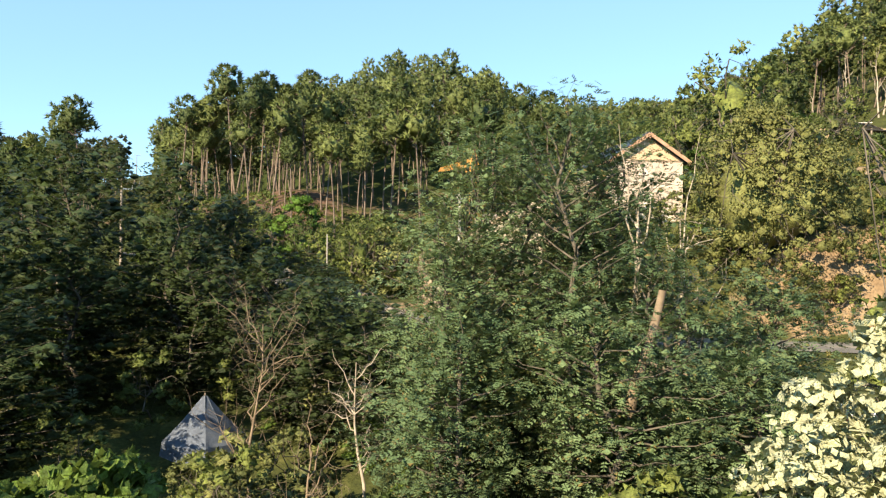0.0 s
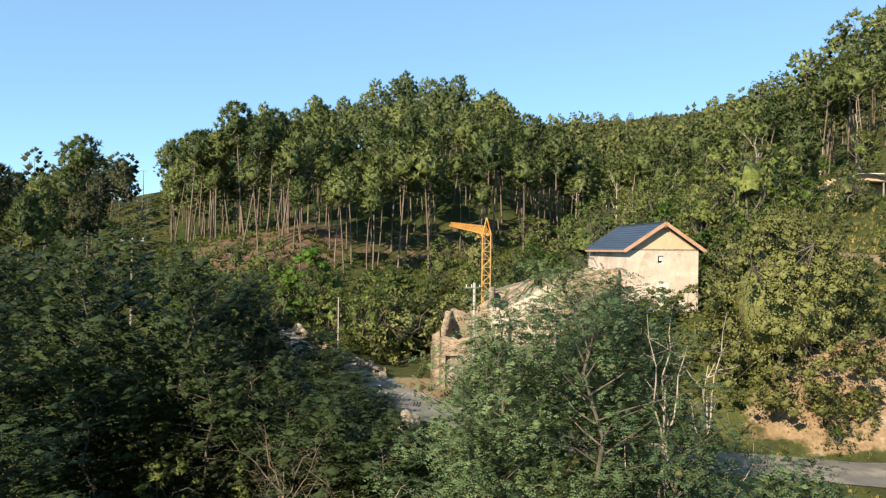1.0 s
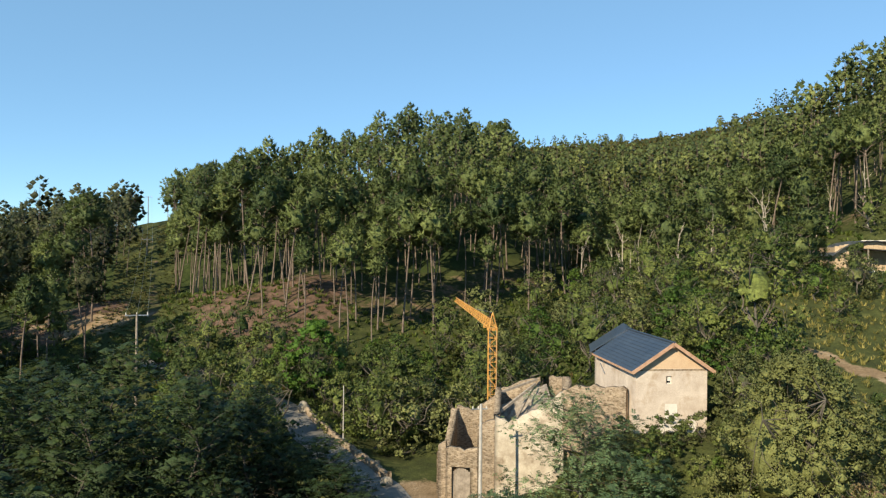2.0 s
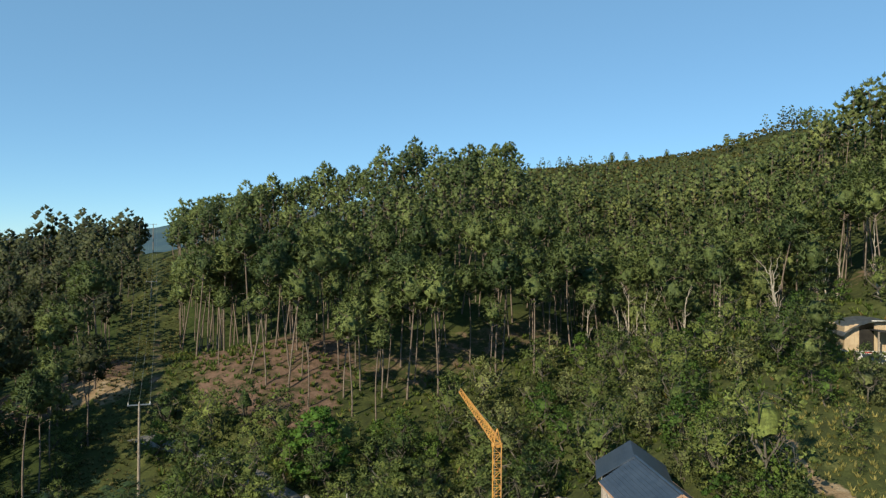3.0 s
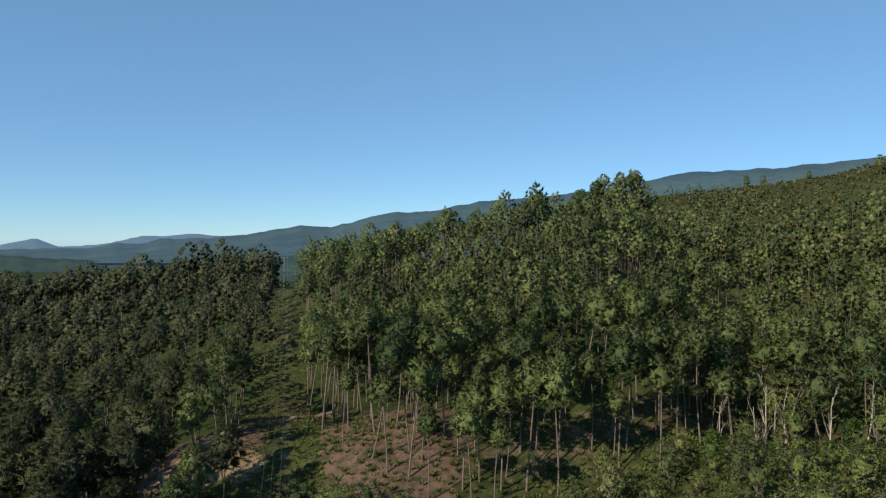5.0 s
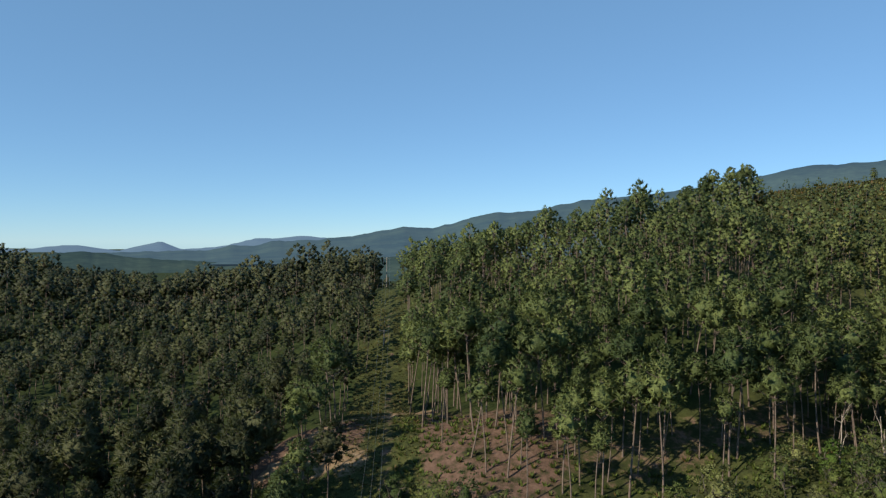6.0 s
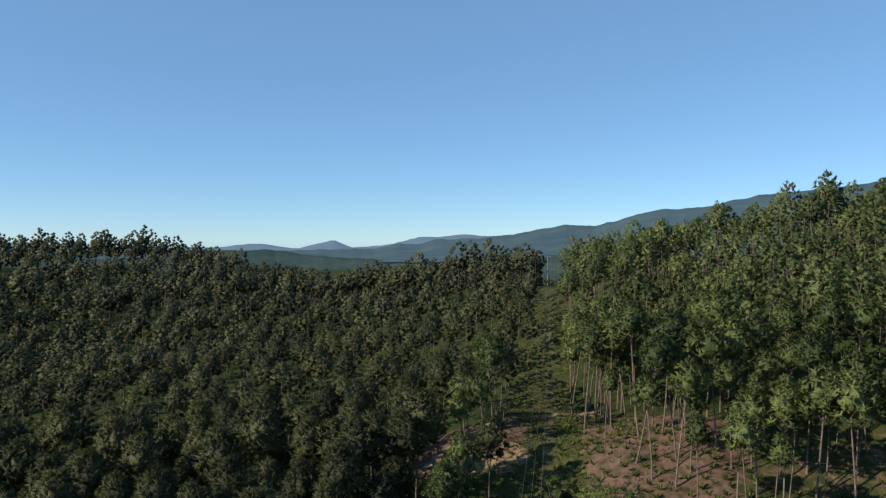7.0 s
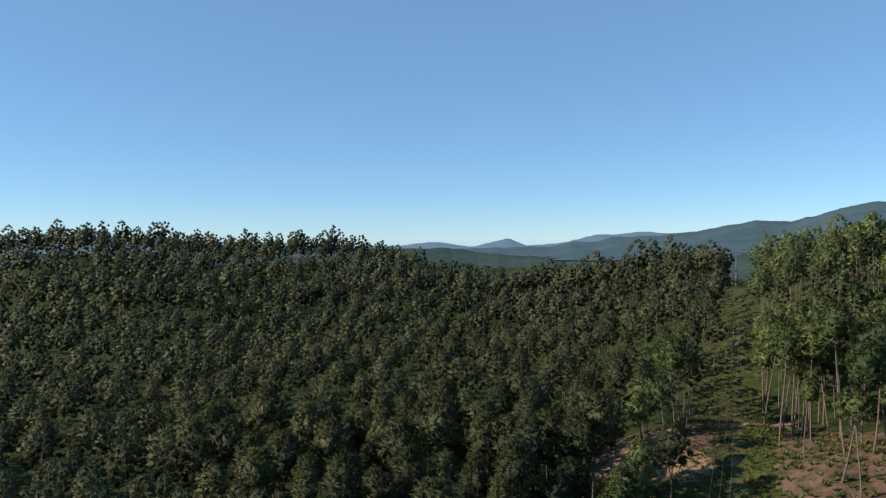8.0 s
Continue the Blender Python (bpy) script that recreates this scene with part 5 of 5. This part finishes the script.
def back_wood(x, y):
    bald = (y > 325 - 0.15 * np.abs(x - 60)) & (x > 25) & (x < 165)
    return ((np.abs(x - strip_x(y)) > 6) & ~bald & ((y > 240) | ((y > 205) & (x > 34)) | (x > 92)) & (y > 120 - 0.2 * x))


bx, by = scatter(rng, -110, 245, 110, 440, 5.6, lambda x, y: back_wood(x, y) & (x > strip_x(y) + 7) & (np.hypot(x, y) < 400 + 50 * (x > 150)))
close = np.hypot(bx, by) < 235
forest("slope_pine_woods", bx[close], by[close], rng.uniform(0.95, 1.25, close.sum()), mid_kinds, PINE_SUNLIT, "dense sunlit pine woods on the open slope", 5)
young = np.where((by > 255) & (bx > 25), np.where((by > 292) & (bx < 165), 0.42, np.where(by > 340, 0.6, 0.72)), 1.0)[~close]
forest("upland_woods", bx[~close], by[~close], young * rng.uniform(0.8, 1.2, (~close).sum()), low_kinds, PINE, "pine woods on the upper slopes and ridge", 2)


lx, ly = lx[beyond], ly[beyond]
close = np.hypot(lx, ly) < 215
forest("valley_woods", lx[close], ly[close], rng.uniform(0.7, 1.02, close.sum()), valley_kinds, PINE_BACKLIT, "backlit-dark pine woods filling the valley", 3)
forest("valley_woods", lx[~close], ly[~close], rng.uniform(0.72, 1.05, (~close).sum()), far_kinds, PINE_BACKLIT, "backlit-dark pine woods on the further valley side", 6)
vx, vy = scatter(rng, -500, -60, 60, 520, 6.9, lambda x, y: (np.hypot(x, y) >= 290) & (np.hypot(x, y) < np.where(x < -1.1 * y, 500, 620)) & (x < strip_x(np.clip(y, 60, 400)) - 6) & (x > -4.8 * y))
forest("far_hill_woods", vx, vy, rng.uniform(0.9, 1.35, len(vx)), far_kinds, PINE_BACKLIT, "pine woods on the far hill across the valley", 4)

# ------------------------------------------------------------------ scrub and young trees on the middle slopes
def mid_slope(x, y):
    dr_, _ = near_line(x, y, ROAD_LINE)
    dt_, _ = near_line(x, y, TRAIL_LINE)
    house = (np.abs(x - 15.2) < 6.5) & (y > 50) & (y < 75)
    ruin = (x > -4) & (x < 12) & (y > 55) & (y < 73)
    cabin_ = (np.hypot(x - 56, y - 100) < 9) | ((x > 45) & (x < 60) & (y > 78) & (y < 100))
    open_ = (x > 26) & (x < 53) & (y > 48) & (y < 87)
    return (y < pine_front(x) - 1 - 12 * (x < -18)) & ~open_ & (dr_ > 5.0) & (dt_ > 2.5) & ~house & ~ruin & ~cabin_ & (x > strip_x(y) + 6) & (y > 62 - (x > 20) * 10 - (x > -8) * 4)


SCRUB = []
for i, (tall, wide, leaves, text) in enumerate([
        (7, 6, BROAD, "dense dark green oak on the hillside"), (6, 5.5, BRIGHT, "bright green chestnut coppice on the hillside"),
        (6.5, 6, OLIVE, "grey-green holm oak on the hillside"), (8, 6.5, BROAD, "tall leafy oak among the hillside scrub"),
        (5, 5, OLIVE, "low olive-green bush on the hillside"), (4.5, 4.2, BRIGHT, "young light green tree on the hillside"), (9, 7, BROAD, "tall spreading green tree in the hillside scrub"), (6, 6.5, BROAD, "broad spreading green bush on the hillside")]):
    bag, q = broad_parts(100 + i, tall, wide, clumps=58, per=20, leaf=0.34, leafw=0.19, lump=0.108, fill=0.28, flat=0.85, kernel=0.4, whole=0.6)
    SCRUB.append(plant("hillside_tree", bag, q, GREYBARK, leaves, text, "tree", "trees on the middle slope"))
sx, sy = scatter(rng, -44, 66, 60, 128, 4.9, mid_slope)
for n_ in range(len(sx)):
    m = grow(sx[n_], sy[n_], rng.uniform(0.6, 1.35), rng.uniform(0, 360), 0.2)
    if n_ < len(SCRUB):
        SCRUB[n_].matrix_basis = m
    else:
        set_copy(SCRUB[rng.integers(len(SCRUB))], m)

# ------------------------------------------------------------------ robinias in the hollow below the camera
ROBINIA_TEXT = "robinia with airy sprays of feathered blue-green leaves"
for i, (x, y, top, wide) in enumerate([(5.0, 26.6, 6.5, 9.0), (1.6, 27.4, 4.9, 8.0), (0.1, 26.2, 1.6, 6.5), (6.9, 28.4, 5.9, 6.5), (3.2, 28.6, 5.0, 7.5), (1.2, 28.9, 5.4, 7.5), (6.0, 29.8, 6.4, 6.0), (8.0, 26.2, 1.6, 7.0), (12.0, 26.5, -0.3, 7.0), (10.0, 22.5, -2.6, 6.5), (5.4, 21.8, -1.0, 7.0),
                                       (0.9, 23.6, -1.6, 6.5), (7.5, 49.5, 6.7, 11.5), (10.6, 47.2, 3.0, 8.5), (2.0, 43.6, 1.2, 7.0), (13.4, 31, -2.8, 5.0)]):
    g = float(height(x, y))
    bag, q = robinia_parts(200 + i, top - g, wide, tiers=50 if y < 40 else 56, per=23 if y < 40 else 16, leaf=0.36 if y < 40 else 0.5)
    plant("robinia_tree", bag, q, GREYBARK, ROBINIA, ROBINIA_TEXT, "tree", "robinias in the hollow", pose(x, y, g))
# tall robinias by the road, their shade put into the leaf colour
big_ = None
# those furthest left are unseen, added to cast shade on the hollow
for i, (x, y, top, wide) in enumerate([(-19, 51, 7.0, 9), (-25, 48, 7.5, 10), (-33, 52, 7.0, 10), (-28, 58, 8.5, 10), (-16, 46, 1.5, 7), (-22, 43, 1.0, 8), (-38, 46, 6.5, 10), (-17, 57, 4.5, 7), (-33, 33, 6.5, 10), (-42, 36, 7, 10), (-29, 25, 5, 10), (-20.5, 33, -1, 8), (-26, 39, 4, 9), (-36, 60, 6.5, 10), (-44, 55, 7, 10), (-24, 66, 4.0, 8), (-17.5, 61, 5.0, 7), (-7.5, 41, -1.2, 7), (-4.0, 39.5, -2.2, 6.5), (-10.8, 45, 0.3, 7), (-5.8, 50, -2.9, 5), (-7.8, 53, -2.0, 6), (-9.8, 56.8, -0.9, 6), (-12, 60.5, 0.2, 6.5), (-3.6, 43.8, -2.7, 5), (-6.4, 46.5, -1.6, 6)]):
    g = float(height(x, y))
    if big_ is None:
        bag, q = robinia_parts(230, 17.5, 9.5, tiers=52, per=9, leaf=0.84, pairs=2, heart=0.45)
        big_ = plant("alder_tree", bag, q, GREYBARK, ROBINIA_SHADED, "tall robinia with shade painted into its dense deep green foliage", "tree", "tall alders by the road")
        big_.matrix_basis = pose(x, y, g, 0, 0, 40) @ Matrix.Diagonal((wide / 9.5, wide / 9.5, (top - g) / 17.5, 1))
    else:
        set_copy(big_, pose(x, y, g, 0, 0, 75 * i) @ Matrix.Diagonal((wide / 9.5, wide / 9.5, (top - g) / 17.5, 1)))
# ------------------------------------------------------------------ lone trees and undergrowth of the hollow
def lone(name, bag, q, bark, leaves, label, x, y, z=None, turn=0.0, size=1.0, group=""):
    g = float(height(x, y)) if z is None else z
    return plant(name, bag, q, bark, leaves, label, "tree", group, pose(x, y, g, 0, 0, turn) @ Matrix.Scale(size, 4))


def ovate(q):
    """Turns pointed leaf blades into broad oval ones."""
    base, tip = (q[:, 0] + q[:, 2]) / 2, q[:, 1]
    mid_, half_ = base * 0.55 + tip * 0.45, (q[:, 0] - q[:, 2]) * 0.6
    half_[:, 3:] = 0
    return np.concatenate([np.stack([base, mid_ + half_, tip], 1), np.stack([tip, mid_ - half_, base], 1)])


bag, q = broad_parts(301, 12.2, 11.4, clumps=560, per=72, leaf=0.19, leafw=0.11, base=0.0, trunk=0.2, kernel=0.45, lump=0.062, fill=0.55, flat=0.9, whole=0.55)
lone("holm_oak", bag, q, GREYBARK, HOLM_SUNLIT, "broad grey-green holm oak on the bank above the road", 20.8, 46.2, -2.6)
bag, q = broad_parts(302, -0.1 - float(height(5.3, 6.8)), 3.7, clumps=440, per=64, leaf=0.105, leafw=0.085, base=0.1, trunk=0.04, kernel=0.3, lump=0.085)
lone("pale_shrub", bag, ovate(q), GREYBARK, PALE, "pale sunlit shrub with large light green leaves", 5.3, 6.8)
bag, q = broad_parts(303, 5.2 - float(height(10.5, 14.2)), 4.4, clumps=110, per=50, leaf=0.16, leafw=0.12, base=0.1, trunk=0.1, kernel=0.5)
lone("slender_tree", bag, q, GREYBARK, BROAD, "slender leafy tree on the terrace", 10.5, 14.2)
bag, q = broad_parts(304, 5.0, 4.5, clumps=50, per=40, leaf=0.3, leafw=0.24, base=0.1, trunk=0.08)
fig = lone("fig_bush", bag, ovate(q), GREYBARK, BRIGHT, "yellow-green bush with broad leaves", -8.6, 18.6, -11.1, 0, 1.2)
set_copy(fig, pose(-11.4, 17.6, -11.9, 0, 0, 100) @ Matrix.Scale(1.25, 4))

bag, q = broad_parts(305, 10.0, 8.0, clumps=90, per=40, leaf=0.34, leafw=0.28, base=0.1, trunk=0.14)
lone("chestnut_tree", bag, q, GREYBARK, CHESTNUT_SUNLIT, "bright green chestnut tree beside the road", -18.5, 91.5)
lone("chestnut_tree", bag, q, GREYBARK, BROAD, "dark leafy chestnut in the gully behind the road", -6.5, 79.0, None, 120, 0.9)
# bare and dying trees
for i, (x, y, top, wide, text) in enumerate([(6.9, 26.6, 5.2, 3.4, "bleached dead tree with forked bare branches"), (9.6, 27.4, 4.4, 3.0, "bleached dead tree with forked bare branches"),
                                             (-8.4, 32.0, -0.9, 5.0, "dead tree overgrown with withered vines"), (-4.6, 24.0, -5.4, 4.2, "dry leafless shrub with pale branches"),
                                             (-13.6, 49.5, -1.0, 5.0, "brown dying tree beside the robinias"), (-3.4, 34.2, -3.4, 4.0, "crooked leafless tree with pale limbs"), (12.4, 38.4, 2.6, 4.4, "bleached dead tree below the house")]):
    g = float(height(x, y))
    bag = bare_parts(320 + i, top - g, wide, limbs=12 if i != 2 else 20, trunk=0.09 if i else 0.12)
    wood_ = DEADWOOD if i in (0, 1, 5, 6) else DRYWOOD
    lone("dead_tree", bag, None, wood_, None, text, x, y, g)
bag = Bag()
bag.limb(bend(rng, (-0.3, 0, -1.5), (0.8, 0.2, 2.4), 0.08, 6), np.linspace(0.19, 0.12, 6), 8)
bag.limb(bend(rng, (0, 0, 0.2), (1.6, -0.3, -0.2), 0.1, 5), np.linspace(0.08, 0.03, 5), 5)
lone("broken_trunk", bag, None, DRYWOOD, None, "brown broken trunk leaning among the robinias", 6.4, 22.6, -3.4)

for i, (x, y, size) in enumerate([(41.5, 85.5, 0.72), (37.5, 79.5, 0.5), (44.2, 91.5, 0.6)]):
    set_copy(full_kinds[i], grow(x, y, size, 70 * i, 0.3))
for i, (x, y, size) in enumerate([(36.5, 70, 0.6), (37, 76, 0.7), (46.5, 77, 0.25), (50, 79, 0.25), (42.5, 90, 0.9), (43.5, 95, 1.0), (55, 83, 0.3), (38, 82, 0.85), (41.5, 76.5, 0.75), (43.5, 80.5, 0.65), (46, 82.5, 0.65)]):
    set_copy(SCRUB[i % 6], grow(x, y, size, 70 * i, 0.3))
for i in range(30):
    x, y = rng.uniform(26, 47), rng.uniform(52, 80)
    if near_line(np.array(x), np.array(y), TRAIL_LINE)[0] > 2.0:
        set_copy(SCRUB[rng.integers(len(SCRUB))], grow(x, y, rng.uniform(0.14, 0.4), rng.uniform(0, 360), 0.2))
# undergrowth beneath the first pines beyond the cleared strip
for i in range(60):
    x, y = rng.uniform(-84, -44), rng.uniform(76, 108)
    if x < strip_x(y) - 6.5 and near_line(np.array(x), np.array(y), ROAD_LINE)[0] > 4:
        set_copy(SCRUB[(0, 3, 6, 7)[i % 4]], grow(x, y, rng.uniform(0.35, 0.9), rng.uniform(0, 360), 0.3))
# trees closing over the upper bend of the road
for i, (x, y) in enumerate([(-13.2, 79), (-17.5, 88.2), (-25, 83.5), (-22.5, 92), (-29.5, 88), (-28, 97.5), (-34.5, 91.5), (-36, 102), (-41, 96.5), (-44, 106.5), (-8.5, 73.5), (-24.5, 97.5), (-31.5, 103)]):
    set_copy(SCRUB[(0, 3, 6, 1, 7)[i % 5]], grow(x, y, 0.95 + 0.08 * (i % 4), 67 * i, 0.2))
# pale dead and leaning trunks on the open side of the hill
for i in range(4):
    bag = bare_parts(360 + i, 11 + i, 3.2, limbs=7, twigs=2, trunk=0.17)
    snag = lone("dead_pine", bag, None, DEADWOOD, None, "pale leaning trunk of a dead pine", 0, 0, 0, group="dead pines on the hill")
    for j in range(5):
        x = rng.uniform(20, 84)
        y = float(pine_front(x)) + rng.uniform(-9, 5)
        m = grow(x, y, rng.uniform(0.7, 1.1), rng.uniform(0, 360), 0.2, rng.uniform(2, 13))
        if j == 0:
            snag.matrix_basis = m
        else:
            set_copy(snag, m)
for i, (x, y, size) in enumerate([(24.2, 43.4, 0.4), (27.5, 44.2, 0.5), (22.6, 42.9, 0.3), (29.6, 43.2, 0.4), (26, 42.6, 0.25), (31.5, 44.0, 0.5)]):
    set_copy(SCRUB[(3 * i) % 8], grow(x, y, size, 70 * i, 0.2))
# undergrowth in the hollow and along the road
HOLLOW = []
for i, (tall, wide, leaves, text) in enumerate([(4.5, 4.6, BROAD, "dark green undergrowth bush in the hollow"), (3.2, 3.8, BRIGHT, "bright green bush in the hollow"), (3.6, 4.4, OLIVE, "dull green bush in the hollow")]):
    bag, q = broad_parts(340 + i, tall, wide, clumps=36, per=24, leaf=0.27, leafw=0.19, base=0.0, trunk=0.05)
    HOLLOW.append(plant("bush", bag, q, GREYBARK, leaves, text, "bush", "bushes in the hollow"))


def in_hollow(x, y):
    d_, _ = near_line(x, y, ROAD_LINE)
    tent_ = np.hypot(x + 12.5, y - 38.8) < 4.2
    car_ = np.hypot(x - 18.2, y - 33.5) < 5.5
    return (d_ > 4.0) & ~tent_ & ~car_ & (np.abs(x) < 0.68 * y + 3) & (y > 13) & ((x < -10) | (y < 45)) & ~((x > 10) & (y > 36)) & (y < 80)


hx, hy = scatter(rng, -42, 30, 13, 80, 4.3, in_hollow)
for n_ in range(len(hx)):
    m = grow(hx[n_], hy[n_], rng.uniform(0.7, 1.25), rng.uniform(0, 360), 0.2)
    if n_ < 3:
        HOLLOW[n_].matrix_basis = m
    else:
        set_copy(HOLLOW[rng.integers(3)], m)
for x, y, z, size in ((-9.6, 30.5, -11.2, 0.6), (-11.6, 33.0, -11.4, 0.55), (-7.6, 28.5, -10.8, 0.65)):
    set_copy(HOLLOW[2], pose(x, y, z, 0, 0, 60 * x) @ Matrix.Scale(size, 4))
for i in range(46):
    x, y = rng.uniform(6.5, 21.5), rng.uniform(45.8, 53.6)
    if near_line(np.array(x), np.array(y), ROAD_LINE)[0] > 4.2:
        set_copy(HOLLOW[rng.integers(3)], grow(x, y, rng.uniform(0.35, 0.75), rng.uniform(0, 360), 0.3))
for i in range(18):
    x, y = rng.uniform(21, 26), rng.uniform(52, 74)
    set_copy(SCRUB[rng.integers(len(SCRUB))], grow(x, y, rng.uniform(0.5, 0.9), rng.uniform(0, 360), 0.3))
for i, (x, y, s) in enumerate([(30, 49, 1.0), (33, 47, 1.0), (24, 48.5, 0.7), (29, 46, 0.8), (11.5, 52.5, 0.6), (19.8, 52.0, 0.55), (25.5, 52, 0.9), (20.5, 56.5, 0.8), (21.5, 61, 1.0)]):
    set_copy(HOLLOW[(i * 2) % 3], grow(x, y, s, 50 * i, 0.2))


# ------------------------------------------------------------------ ground cover
def cover(name, label, leaves, xs, ys, count, tall, wide, seed, up=1.0):
    """Tufts of blades or fronds standing on the ground, as one mass."""
    r = np.random.default_rng(seed)
    n_ = len(xs)
    k = np.repeat(np.arange(n_), count)
    zs = height(xs, ys)
    size = r.uniform(0.6, 1.3, n_)[k]
    a = r.uniform(0, 6.283, len(k))
    out = np.stack([np.cos(a), np.sin(a), np.zeros(len(k))], 1)
    base = np.stack([xs[k], ys[k], zs[k] - 0.05], 1) + out * (r.uniform(0, 0.3, len(k)) * tall)[:, None]
    along = unit(out * r.uniform(0.3, 1.0, (len(k), 1)) + np.array([0, 0, up]))
    side = unit(np.cross(along, out + r.normal(0, 0.2, (len(k), 3))))
    q = cards(base, along, side, tall * size, wide * size)
    tint = np.repeat(r.uniform(0, 1, n_)[k], 3)
    return tagged(new(name, leaf_mesh(name, q, leaves, tint)), label, "ground cover", kind="stuff")


def glade(x, y):
    return (x > 24) & (x < 46) & (y > 50) & (y < 80) & (near_line(x, y, TRAIL_LINE)[0] > 0.9)


cx, cy = scatter(rng, 24, 46, 50, 80, 0.8, glade)
cover("grass", "sunlit dry and green grass of the glade", GRASS, cx, cy, 7, 0.55, 0.16, 1)
cx, cy = scatter(rng, -60, 62, 78, 140, 1.5, lambda x, y: (y < pine_front(x) + 16) & (x > strip_x(y) + 3) & (near_line(x, y, ROAD_LINE)[0] > 3.5))
cover("ferns", "green bracken on the slope below the pines", FERN, cx, cy, 8, 0.95, 0.42, 2, 0.8)
cx, cy = scatter(rng, -100, -30, 90, 230, 0.95, lambda x, y: (np.abs(x - strip_x(y)) < 8) & (np.abs(x - strip_x(y) - 1.5) > 1.2))
cover("heath", "low green and brown heath on the cleared strip", HEATH, cx, cy, 12, 0.6, 0.2, 3, 0.5)
cx, cy = scatter(rng, 16, 40, 32, 50, 0.8, lambda x, y: (near_line(x, y, ROAD_LINE)[0] > 2.8) & (np.hypot(x - 18.2, y - 33.5) > 2.3))
cover("verge_grass", "yellow-green grass along the road verge", GRASS, cx, cy, 7, 0.4, 0.14, 4)
cx, cy = scatter(rng, 15, 210, 250, 440, 2.6, lambda x, y: x > 15)
cover("ridge_scrub", "olive scrub on the open ridge", HEATH, cx, cy, 6, 1.5, 1.2, 5, 0.8)

# lone pines left standing on the open ridge
for i, (x, y, size) in enumerate([(74.6, 356.3, 0.5), (83.0, 362.3, 0.43), (102.6, 360.3, 0.39), (128.8, 350.3, 0.64), (132.4, 340.3, 0.71)]):
    set_copy(full_kinds[i % 3], grow(x, y, size, 80 * i, 1.6))
# row of tall pines along the brow of the hill, the sky showing between their stems
for i in range(9):
    set_copy(pine_kinds[i % 8], grow(-3 + 2.9 * i + rng.normal(0, 0.8), 306 + rng.normal(0, 3), rng.uniform(0.82, 0.98), 40 * i, 0.2))
